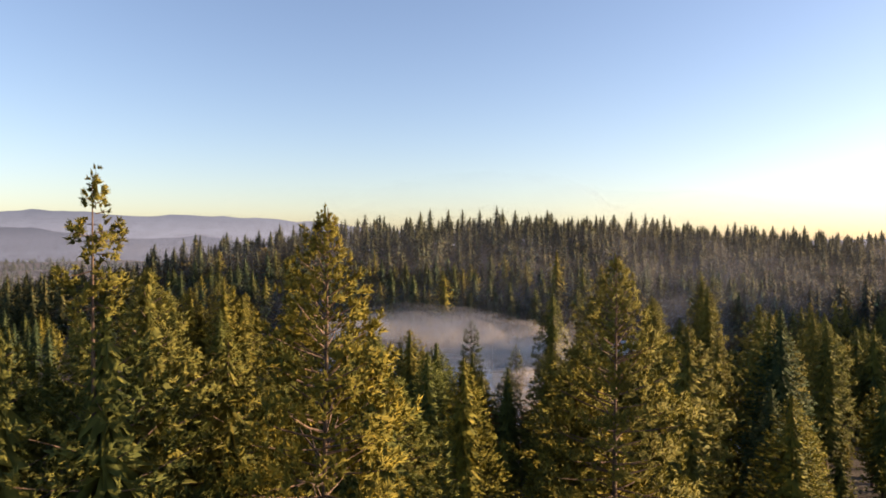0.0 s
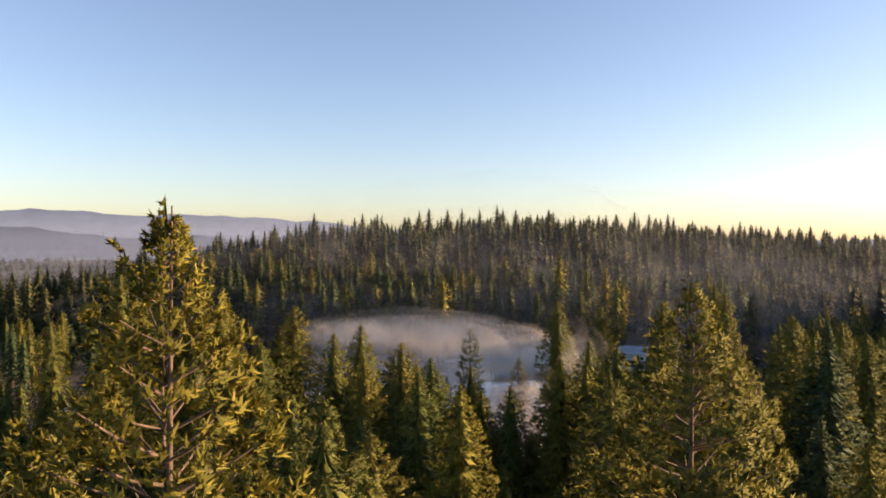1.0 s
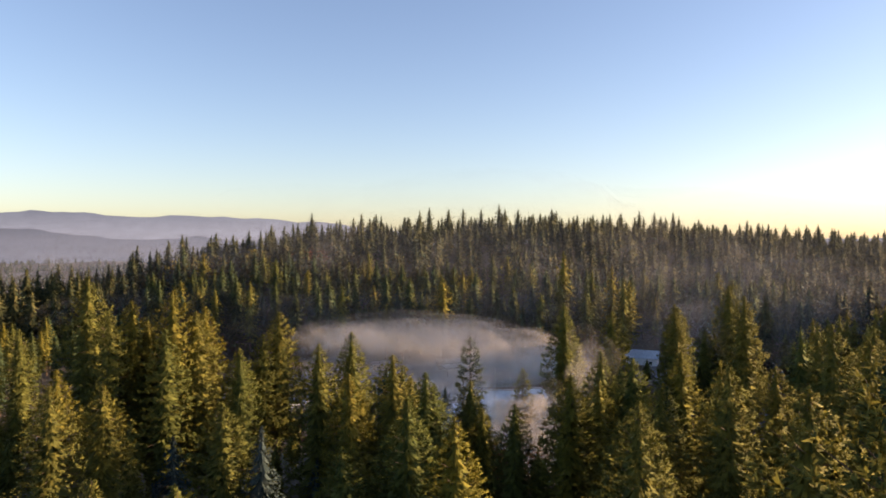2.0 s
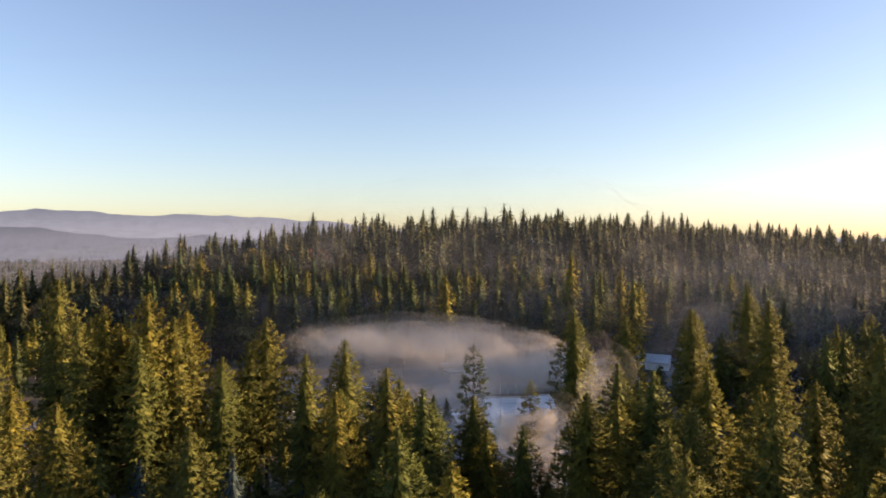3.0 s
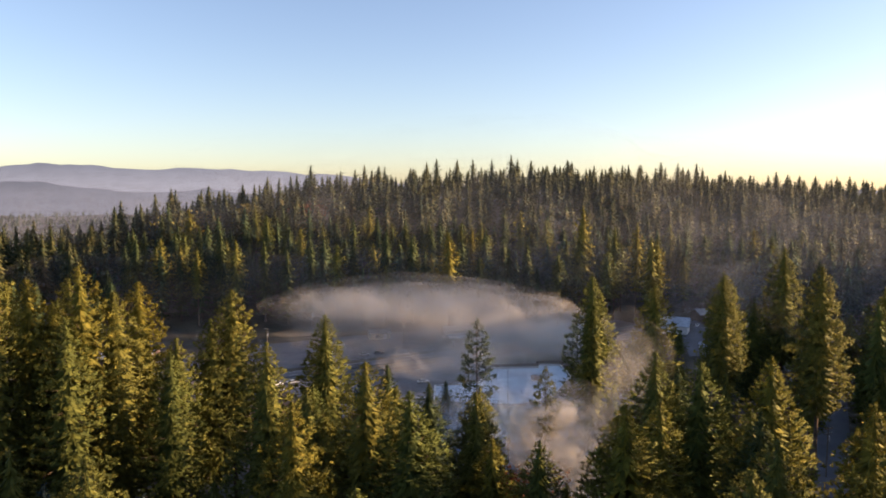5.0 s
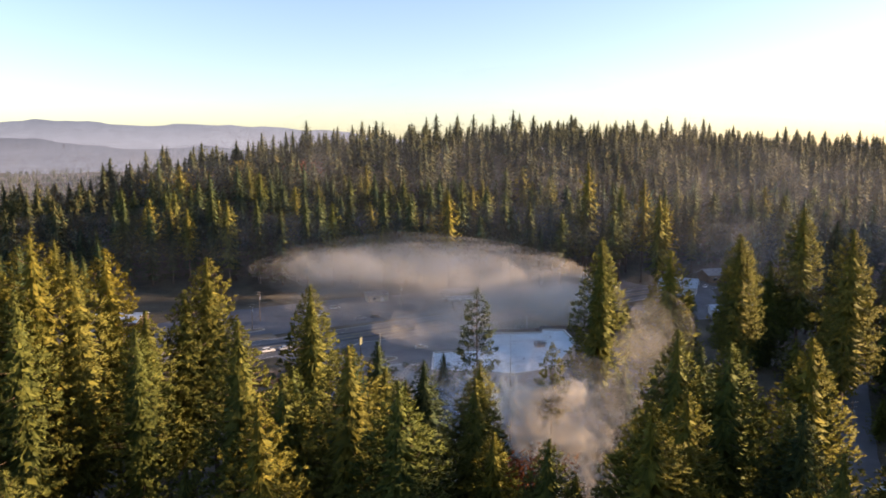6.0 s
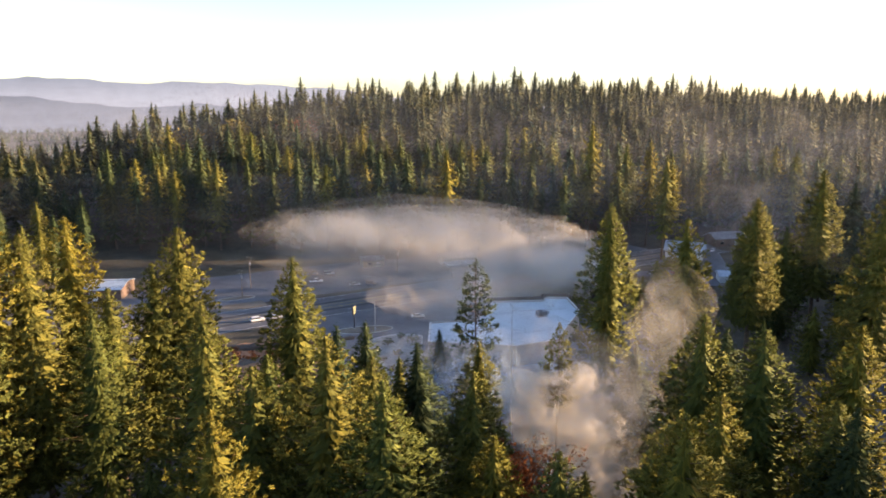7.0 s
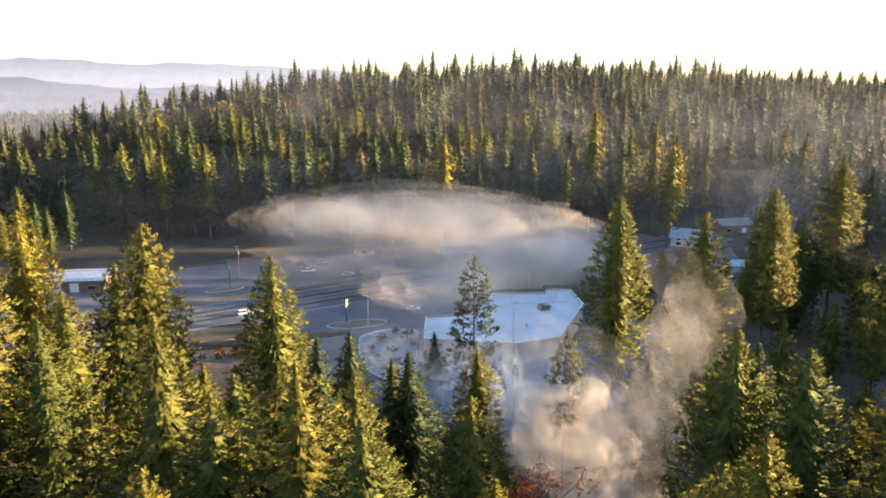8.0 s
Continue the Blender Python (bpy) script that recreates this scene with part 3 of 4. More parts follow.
for x, y in wild(260, -270, -160, 205, 380, 12.0, lambda x, y: True):
    plant(("ridge_pine", "ridge_fir")[place_rng.randint(2)], x, y, land_z(x, y) + place_rng.uniform(20, 32))

# The far wooded slope: the front of it tree by tree, the rest as one wood.
SLOPE = """ridge_pine -103.6 583 61; ridge_pine -70 518 55.5; ridge_pine -52 495 63; ridge_fir -121.4 431 41; ridge_pine -134.5 398.6 42.6; ridge_fir -33.3 416 49.8
ridge_pine 80 430 65; ridge_pine 95.3 417 53.4; ridge_pine 106.9 414 55.5; ridge_pine 114.3 400 47.7; ridge_pine 105 380 50.4; ridge_pine 249 555 51.4"""
for row in SLOPE.replace("\n", ";").split(";"):
    kind, *numbers = row.split()
    plant(kind, *[float(v) for v in numbers], wide=place_rng.uniform(0.95, 1.1))
front = wild(2200, -200, 230, 400, 505, 10.5, lambda x, y: True)
for x, y in front[:230]:
    tall = place_rng.choice([28, 36, 42, 46], p=[0.2, 0.3, 0.3, 0.2]) + place_rng.uniform(-4, 4)
    plant("ridge_pine" if place_rng.rand() < 0.3 else "ridge_fir", x, y, land_z(x, y) + tall, place_rng.uniform(1.0, 1.3))


def joined_wood(name, spots, heights, detail, label):
    """Many far trees as one mesh: needle blades on tapered stems."""
    rng = np.random.RandomState(17)
    limbs, sprays, blades, size = detail
    shapes = []
    for i in range(7):
        style = ("pine", "fir", "cedar")[i % 3]
        c, face, _, _ = spike_crown(rng, 32, 4 + i, 6.6 - 0.3 * i, limbs, sprays, blades, size, style)
        a = np.array([[0.4, 0, -1], [-0.2, 0.35, -1], [0, 0.02, 27], [-0.2, 0.35, -1], [-0.2, -0.35, -1], [0, -0.02, 27], [-0.2, -0.35, -1], [0.4, 0, -1], [0, 0, 27]])
        hc, hn = skirts(rng, 32, 3, 6.6 - 0.3 * i, 16 if limbs > 20 else 6, 8, 0.62 if limbs > 20 else 0.9)
        shapes.append((np.r_[c, a, hc], np.r_[face, 0 * a + [0, -0.7, 0.7], hn]))
    out, facing = [], []
    for (x, y), tall in zip(spots, heights):
        c, face = shapes[rng.randint(7)]
        s, a = tall / 32, rng.uniform(0, 6.28)
        w = (0.4 + 0.6 * s) * rng.uniform(1.05, 1.4)
        ca, sa = math.cos(a) * w, math.sin(a) * w
        z = land_z(x, y)
        out.append(np.stack([x + c[:, 0] * ca - c[:, 1] * sa, y + c[:, 0] * sa + c[:, 1] * ca, z + c[:, 2] * s], -1))
        facing.append(np.stack([face[:, 0] * math.cos(a) - face[:, 1] * math.sin(a), face[:, 0] * math.sin(a) + face[:, 1] * math.cos(a), face[:, 2]], -1))
    v = np.concatenate(out)
    me = mesh_from(name, v, np.arange(len(v)).reshape(-1, 3), WOOD_NEEDLES, True)
    me.normals_split_custom_set_from_vertices(np.concatenate(facing))
    ob = new(name, me)
    tagged(ob, label, "woods", kind="stuff")


WOOD_NEEDLES = foliage("far_wood_needles", (0.028, 0.040, 0.020), (0.055, 0.064, 0.027), (0.115, 0.105, 0.038))
slope_spots = front[230:] + wild(15000, -420, 760, 400, 1010, 12.8, lambda x, y: y < 840 + np.clip(x - 20, -200, 500) * 0.42 and -0.72 * (y + 60) < x < 0.74 * (y + 60) and (y > 500 or abs(x) > 190))
slope_x, slope_y = np.array(slope_spots).T
heights = 31 + 8 * smooth(640, 480, slope_y) + 5 * waves(slope_x, slope_y, 60, 8) + place_rng.normal(0, 6, len(slope_spots))
joined_wood("ridge_woods", slope_spots, heights.clip(14, 46), (60, 6, 2, 1.3), "conifer woods covering the ridge, tops lit low")
low_spots = wild(1800, -2600, -150, 1050, 3300, 17.0, lambda x, y: x > -0.80 * y and x < -0.20 * y)
joined_wood("valley_woods", low_spots, place_rng.uniform(18, 30, len(low_spots)), (8, 2, 1, 5.0), "hazy brown and green woods in the far valley")


# ---- valley: road, yards, buildings ----
U, N = Vector((0.857, 0.515)), Vector((-0.515, 0.857))


def along(s, n):
    """A spot in the valley by its way along the highway and across it."""
    p = U * s + N * n
    return p.x, p.y


def flat_object(name, outline, z0, z1, mat, label, category, parent=None):
    me = bpy.data.meshes.new(name)
    bm = slab(outline, z0, z1)
    bm.to_mesh(me)
    bm.free()
    me.materials.append(mat)
    ob = new(name, me)
    if parent:
        ob.parent = parent
        return tagged(ob, label)
    return tagged(ob, label, category, kind="structure")


def strip(s0, s1, n0, n1):
    return [along(s0, n0), along(s1, n0), along(s1, n1), along(s0, n1)]


road = flat_object("road", strip(-60, 330, 267, 291.5), -0.6, 0.10, ASPHALT, "wide grey asphalt highway through the valley", "road")
for n, width, mat, words in ((267.8, 0.16, PAINT_WHITE, "white edge line"), (290.7, 0.16, PAINT_WHITE, "white edge line"), (277.2, 0.13, PAINT_YELLOW, "yellow centre line"), (280.9, 0.13, PAINT_YELLOW, "yellow centre line")):
    flat_object("road_line", strip(-58, 328, n, n + width), 0.09, 0.108, mat, words, "", road)
for s in range(-56, 320, 12):
    for n in (272.4, 285.8):
        flat_object("lane_dash", strip(s, s + 3.6, n, n + 0.13), 0.09, 0.108, PAINT_WHITE, "", "", road)
# Two darker strips laid lengthwise on the asphalt.
for n0, n1, words in ((274.0, 275.6, "dark strip along the highway"), (282.6, 284.4, "dark strip along the highway")):
    flat_object("dark_road_strip", strip(-58, 328, n0, n1), 0.09, 0.104, DARK_STRIP, words, "", road)
flat_object("verge", strip(10, 100, 291.6, 299.5), -0.4, 0.16, VERGE, "dry sandy verge with poles beside the highway", "verge")
flat_object("pavement_north", [along(-10, 299.6), along(300, 292), along(300, 318), along(150, 345), along(90, 348), along(10, 322)], -0.5, 0.07, LOT_ASPHALT, "grey asphalt yard beyond the highway", "yard")
flat_object("pavement_south", [(-47, 262), (-40, 238), (-16, 213), (44, 213), (62, 236), (70, 285), along(170, 266.9), along(92, 266.9)], -0.5, 0.07, LOT_ASPHALT, "grey asphalt car park before the store", "car park")


def kerbed_island(name, outline, fill, label):
    """A kerb ring of concrete and the bed inside it."""
    cx, cy = sum(p[0] for p in outline) / len(outline), sum(p[1] for p in outline) / len(outline)
    inner = [(cx + (x - cx) * 0.955, cy + (y - cy) * 0.94) for x, y in outline]
    ob = thing(name, Matrix(), label, "traffic island")
    bm = bmesh.new()
    n = len(outline)
    rings = [[bm.verts.new((x, y, z)) for x, y in ring] for ring, z in ((outline, 0.0), (outline, 0.24), (inner, 0.24), (inner, 0.0))]
    for a, b in zip(rings, rings[1:]):
        for i in range(n):
            bm.faces.new([a[i], a[(i + 1) % n], b[(i + 1) % n], b[i]])
    part("kerb", bm, CONCRETE, ob, "pale concrete kerb")
    part("bed", slab([(cx + (x - cx) * 0.953, cy + (y - cy) * 0.937) for x, y in outline], 0.0, 0.18), fill, ob, "bed of gravel and dry earth")
    return ob


def oval(cx, cy, rx, ry, turn=0.0, n=36):
    out = []
    for i in range(n):
        a = 2 * math.pi * i / n
        x, y = rx * math.cos(a), ry * math.sin(a)
        out.append((cx + x * math.cos(turn) - y * math.sin(turn), cy + x * math.sin(turn) + y * math.cos(turn)))
    return out


def rounded(points, r, n=6):
    """An outline with its corners cut round."""
    out = []
    for i, p in enumerate(points):
        p, a, b = Vector(p), Vector(points[i - 1]), Vector(points[(i + 1) % len(points)])
        p0, p1 = p + (a - p).normalized() * r, p + (b - p).normalized() * r
        for k in range(n + 1):
            t = k / n
            q = p0 * (1 - t) ** 2 + p * 2 * t * (1 - t) + p1 * t * t
            out.append((q.x, q.y))
    return out


kerbed_island("sign_island", oval(-25, 272.5, 9.5, 3.8, 0.25), VERGE, "oval kerbed island of dry earth under the sign")
kerbed_island("garden_island", rounded([(-9, 226), (4, 225), (4, 236), (-5, 240), (-5.5, 268), (-16, 268), (-23, 262), (-22, 250), (-17.5, 235)], 3.0), GRAVEL, "kerbed gravel bed with low shrubs by the store")
kerbed_island("pole_island", oval(-79, 311, 7, 2.6, 0.5), VERGE, "small kerbed island with a utility pole")


# ---- buildings ----
def wall_ring(bm, outline, z0, z1, thick=0.3):
    n = len(outline)
    cx, cy = sum(p[0] for p in outline) / n, sum(p[1] for p in outline) / n
    inner = []
    for x, y in outline:
        d = Vector((cx - x, cy - y)).normalized() * thick * 1.4
        inner.append((x + d.x, y + d.y))
    rings = [[bm.verts.new((x, y, z)) for x, y in ring] for ring, z in ((outline, z0), (outline, z1), (inner, z1), (inner, z0))]
    for a, b in zip(rings, rings[1:] + rings[:1]):
        for i in range(n):
            bm.faces.new([a[i], a[(i + 1) % n], b[(i + 1) % n], b[i]])
    return bm


def store():
    ob = thing("store_building", Matrix(), "flat-roofed store with white membrane roof in blue haze", "store")
    outline = [(-3, 243), (22, 239.5), (34, 244.5), (46, 274), (44.5, 290), (37, 290.5), (36, 286.5), (18, 285), (12, 264), (-3, 261)]
    part("wall", wall_ring(bmesh.new(), outline, -0.3, 6.3), WALL_TAN, ob, "tan stucco wall")
    cx, cy = 21, 265
    inside = [(cx + (x - cx) * 0.985, cy + (y - cy) * 0.985) for x, y in outline]
    roof = part("roof", slab(inside, 5.7, 5.95), ROOF_WHITE_HAZED, ob, "white membrane roof")
    part("coping", wall_ring(bmesh.new(), [(cx + (x - cx) * 1.006, cy + (y - cy) * 1.006) for x, y in outline], 6.26, 6.42, 0.4), WALL_PALE, ob, "pale metal coping")
    part("eaves_band", wall_ring(bmesh.new(), [(44.7, 290.4), (36.8, 290.9), (35.8, 287), (17.8, 285.5), (17.6, 287.4), (35, 289), (36, 293), (46, 292.5)], 3.6, 7.0, 0.2), WALL_BROWN, ob, "dark brown mansard along the front")
    for i in range(5):
        x = 1 + i * 4.0
        part("window", boxed(x, x + 2.2, 242.55 - 0.14 * x - 0.1, 242.75 - 0.14 * x - 0.1, 0.9, 2.6, bevel=0.03), GLASS_DARK, ob, "dark store window")
    for a, b in (((3, 252), (14, 252)), ((20, 250), (36, 256)), ((24, 275), (42, 277))):
        part("roof_seam", rodded((*a, 5.96), (*b, 5.96), 0.05, 0.05, sides=4), ROOF_GREY, roof, "grey roof seam")
    for x, y in ((10, 248), (26, 254), (38, 280), (24, 281), (16, 274)):
        part("roof_vent", rod(rodded((x, y, 5.9), (x, y, 6.6), 0.16, 0.16), (x, y, 6.6), (x, y, 6.75), 0.3, 0.2), STEEL, roof, "small steel vent")


def cooling_unit(x, y, z):
    ob = thing("rooftop_cooling_unit", pose(x, y, z, 0, 0, 22), "grey boxy cooling unit on the white roof", "roof unit")
    part("base", boxed(-1.7, 1.7, -1.2, 1.2, 0, 0.3), STEEL, ob)
    part("casing", boxed(-1.6, 1.6, -1.1, 1.1, 0.3, 1.75, bevel=0.06), ROOF_GREY, ob, "grey metal casing")
    part("hood", boxed(1.6, 2.3, -0.9, 0.9, 0.6, 1.6, bevel=0.05), STEEL, ob, "steel intake hood")
    part("fan_ring", rodded((-0.6, 0, 1.75), (-0.6, 0, 1.95), 0.7, 0.7, sides=20), DARK_METAL, ob, "dark fan ring")
    for k in range(5):
        part("louvre", boxed(-1.4, 1.4, -1.16, -1.1, 0.5 + k * 0.23, 0.58 + k * 0.23), DARK_METAL, ob)


def gabled(name, m, length, depth, eaves, ridge, wall_mat, roof_mat, label, category, over=0.6, openings=()):
    """A gabled building: walls, two roof slopes, ridge cap, doors and windows. openings: side, place along, width, low, high, kind."""
    ob = thing(name, m, label, category)
    bm = bmesh.new()
    a, b = length / 2, depth / 2
    low = [bm.verts.new(p) for p in ((-a, -b, -0.8), (a, -b, -0.8), (a, b, -0.8), (-a, b, -0.8))]
    up = [bm.verts.new(p) for p in ((-a, -b, eaves), (a, -b, eaves), (a, b, eaves), (-a, b, eaves))]
    tips = [bm.verts.new((-a, 0, ridge)), bm.verts.new((a, 0, ridge))]
    bm.faces.new([low[0], low[1], up[1], up[0]])
    bm.faces.new([low[2], low[3], up[3], up[2]])
    bm.faces.new([low[1], low[2], up[2], tips[1], up[1]])
    bm.faces.new([low[3], low[0], up[0], tips[0], up[3]])
    part("wall", bm, wall_mat, ob)
    fall = (ridge - eaves) / b
    for sign, words in ((-1, "front"), (1, "back")):
        bm = bmesh.new()
        e = b + over
        pts = [(-a - over, 0, ridge + 0.05), (a + over, 0, ridge + 0.05), (a + over, sign * e, eaves - over * fall + 0.05), (-a - over, sign * e, eaves - over * fall + 0.05)]
        top = [bm.verts.new((x, y, z + 0.16)) for x, y, z in pts]
        bot = [bm.verts.new(p) for p in pts]
        bm.faces.new(top)
        bm.faces.new(bot[::-1])
        for i in range(4):
            bm.faces.new([top[i], bot[i], bot[(i + 1) % 4], top[(i + 1) % 4]])
        slope = part("roof", bm, roof_mat, ob)
        ribs = int(length // 2.4)
        for k in range(ribs + 1):
            x = -a - over + 0.2 + k * (length + 2 * over - 0.4) / ribs
            part("roof_rib", rodded((x, sign * 0.1, ridge + 0.22), (x, sign * e * 0.99, eaves - over * fall * 0.98 + 0.23), 0.035, 0.035, sides=4), roof_mat, slope)
    part("ridge_cap", rodded((-a - over, 0, ridge + 0.22), (a + over, 0, ridge + 0.22), 0.14, 0.14, sides=6), roof_mat, ob)
    for side, at, w, z0, z1, kind in openings:
        y = side * b
        hole = part(kind, boxed(at - w / 2, at + w / 2, y - 0.08, y + 0.08, z0, z1, bevel=0.02), GLASS_DARK if kind == "window" else WALL_PALE, ob, "dark window" if kind == "window" else "pale roller door")
        part("frame", boxed(at - w / 2 - 0.1, at + w / 2 + 0.1, y - 0.11 if side < 0 else y + 0.07, y - 0.07 if side < 0 else y + 0.11, z1, z1 + 0.14), WALL_PALE, hole)
    return ob


store()
cooling_unit(32.8, 269, 5.95)
gabled("shed_building", pose(-134, 316, 0, 0, 0, 8), 20, 17, 4.2, 5.6, WALL_BROWN, ROOF_BLUE, "long shed with pale blue metal roof behind the trees", "shed",
       openings=[(-1, -6, 3, 0, 3.2, "door"), (-1, 0, 3, 0, 3.2, "door"), (-1, 6, 2.4, 1, 2.2, "window")])
gabled("roadside_shop", pose(6, 372, 0.4, 0, 0, 12), 15, 9, 3.6, 4.9, WALL_PALE, ROOF_BLUE, "low pale shop beyond the highway in smoke", "shop",
       openings=[(-1, -4, 3, 0.8, 2.4, "window"), (-1, 1, 1.6, 0, 2.2, "door"), (-1, 5, 2.4, 0.8, 2.4, "window")])
gabled("small_office", pose(-33, 368, 0.3, 0, 0, 20), 10, 7, 3.0, 4.2, WALL_TAN, ROOF_GREY, "small tan office beyond the highway in haze", "office",
       openings=[(-1, -2, 1.6, 0.9, 2.1, "window"), (-1, 2, 1.2, 0, 2.1, "door")])
gabled("house", pose(118, 385, land_z(118, 385), 0, 0, -25), 17, 11, 4.6, 7.8, WALL_PALE, ROOF_BLUE, "pale house with light grey roof among the pines", "house", 0.9,
       openings=[(-1, -5, 2, 1, 2.4, "window"), (-1, 0, 1.2, 0, 2.1, "door"), (-1, 5, 2, 1, 2.4, "window"), (-1, -5, 1.6, 3.2, 4.3, "window")])
gabled("house", pose(150, 418, land_z(150, 418), 0, 0, 15), 18, 10, 4.2, 6.6, WALL_BROWN, ROOF_GREY, "brown house with grey roof behind the pines", "house", 0.8,
       openings=[(-1, -5, 2, 1, 2.4, "window"), (-1, 4, 2.6, 0, 2.3, "door")])
gabled("garage", pose(122, 338, land_z(122, 338), 0, 0, -10), 11, 8, 3.0, 4.4, WALL_PALE, ROOF_BLUE, "small pale garage beside the side road", "garage",
       openings=[(-1, -2.5, 2.8, 0, 2.3, "door"), (-1, 2.5, 2.8, 0, 2.3, "door")])
gabled("roadside_shed", pose(88, 166, land_z(88, 166), 0, 0, 30), 9, 7, 2.8, 4.0, WALL_BROWN, ROOF_BLUE, "small shed with blue-grey roof beside the forest road", "shed",
       openings=[(-1, 0, 2.4, 0, 2.1, "door")])


def canopy(x, y, turn):
    ob = thing("fuel_canopy", pose(x, y, 0.1, 0, 0, turn), "pale flat canopy on posts across the highway", "canopy")
    part("deck", boxed(-7, 7, -4, 4, 4.6, 5.4, bevel=0.06), ROOF_WHITE_HAZED, ob, "white canopy deck")
    for px in (-4.5, 4.5):
        part("post", boxed(px - 0.2, px + 0.2, -0.2, 0.2, 0, 4.6), STEEL, ob)
        pump = part("pump", boxed(px - 0.4, px + 0.4, -1.2, -0.6, 0, 1.6, bevel=0.05), WALL_PALE, ob, "pale fuel pump")
        part("screen", boxed(px - 0.25, px + 0.25, -1.22, -1.19, 1.0, 1.35), GLASS_DARK, pump)


canopy(8, 350, 18)


# ---- street furniture ----
def pylon_sign(x, y):
    ob = thing("pylon_sign", pose(x, y, 0.15, 0, 0, 78), "yellowish roadside sign box on a dark steel post", "sign")
    part("post", rodded((0, 0, 0), (0, 0, 5.8), 0.19, 0.16, sides=12), DARK_METAL, ob, "dark steel post")
    part("base_plate", boxed(-0.4, 0.4, -0.4, 0.4, 0, 0.06), STEEL, ob)
    head = part("sign_box", boxed(-1.25, 1.25, -0.22, 0.22, 5.0, 7.6, bevel=0.05), DARK_METAL, ob, "dark sign frame")
    for s in (-1, 1):
        part("sign_face", boxed(-1.1, 1.1, s * 0.24 - 0.02, s * 0.24 + 0.02, 5.15, 7.45), SIGN_YELLOW, head, "pale yellow sign face")
        part("sign_bar", boxed(-0.85, 0.85, s * 0.275 - 0.012, s * 0.275 + 0.012, 6.6, 7.0), DARK_METAL, head, "dark bar of lettering")
        part("sign_bar", boxed(-0.85, 0.5, s * 0.275 - 0.012, s * 0.275 + 0.012, 5.8, 6.1), DARK_METAL, head, "dark bar of lettering")


def lamp_post(x, y, z, h, turn, label):
    ob = thing("street_lamp", pose(x, y, z, 0, 0, turn), label, "street lamp")
    part("footing", rodded((0, 0, -0.3), (0, 0, 0.7), 0.3, 0.28, sides=12), CONCRETE, ob, "round concrete footing")
    part("pole", rodded((0, 0, 0.6), (0, 0, h), 0.11, 0.07), STEEL, ob, "grey steel pole")
    part("arm", rodded((0, 0, h - 0.15), (1.5, 0, h + 0.1), 0.045, 0.04), STEEL, ob)
    lamp = part("lamp_head", boxed(1.3, 2.1, -0.18, 0.18, h, h + 0.18, bevel=0.04), DARK_METAL, ob, "dark lamp head")
    part("lens", boxed(1.4, 2.0, -0.12, 0.12, h - 0.03, h), WALL_PALE, lamp)


def utility_pole(x, y, h, turn, label):
    z = land_z(x, y)
    ob = thing("utility_pole", pose(x, y, z, 0, 0, turn), label, "utility pole")
    part("pole", rodded((0, 0, -1), (0, 0, h), 0.19, 0.13, sides=10), POLE_WOOD, ob, "weathered wooden pole")
    for zz, w in ((h - 0.5, 1.5), (h - 1.7, 1.2)):
        arm = part("crossarm", boxed(-w, w, -0.18, -0.06, zz - 0.07, zz + 0.07), POLE_WOOD, ob)
        for k in (-0.92, -0.4, 0.4, 0.92):
            part("insulator", rodded((k * w, -0.12, zz + 0.07), (k * w, -0.12, zz + 0.3), 0.06, 0.04, sides=6), WALL_PALE, arm, "pale insulator")
    can = part("transformer", rodded((0.38, 0, h - 3.6), (0.38, 0, h - 2.5), 0.26, 0.26, sides=12), STEEL, ob, "grey transformer can")
    part("bushing", rodded((0.38, 0, h - 2.5), (0.38, 0, h - 2.2), 0.06, 0.04, sides=6), WALL_PALE, can)


def wire(name, a, b, sag, r=0.018):
    curve = bpy.data.curves.new(name, "CURVE")
    curve.dimensions, curve.bevel_depth, curve.bevel_resolution = "3D", r, 0
    line = curve.splines.new("POLY")
    line.points.add(16)
    for i, p in enumerate(line.points):
        t = i / 16
        q = Vector(a).lerp(Vector(b), t)
        p.co = (q.x, q.y, q.z - sag * 4 * t * (1 - t), 1)
    curve.materials.append(DARK_METAL)
    tagged(new(name, curve), "thin dark overhead wire between utility poles", "wire", "overhead wires")


pylon_sign(-28.6, 274.2)
lamp_post(-21.5, 272.6, 0.15, 9.5, 200, "tall grey lamp post on the kerbed island")
lamp_post(-6.5, 218, 0.05, 8, 90, "grey lamp post at the edge of the car park")
lamp_post(32, 300, 0.05, 8.5, 250, "grey lamp post beside the store front")
POLES = [(-77.5, 313, 11.2, 62), (-78.2, 327, 13.2, 62), (-150, 272, 12, 62), (-20, 352, 12, 62), (50, 392, 12, 62)]
for x, y, h, turn in POLES:
    utility_pole(x, y, h, turn - 90, "weathered wooden utility pole with two crossarms")
utility_pole(95.3, 195, 13, 20, "wooden utility pole beside the forest road")
for i, j in ((2, 0), (0, 3), (3, 4)):
    for k in (-1.3, 0, 1.3):
        a, b = POLES[i], POLES[j]
        wire("overhead_wire", (a[0] - k * 0.5, a[1] + k * 0.8, a[2] - 0.2), (b[0] - k * 0.5, b[1] + k * 0.8, b[2] - 0.2), 1.6)


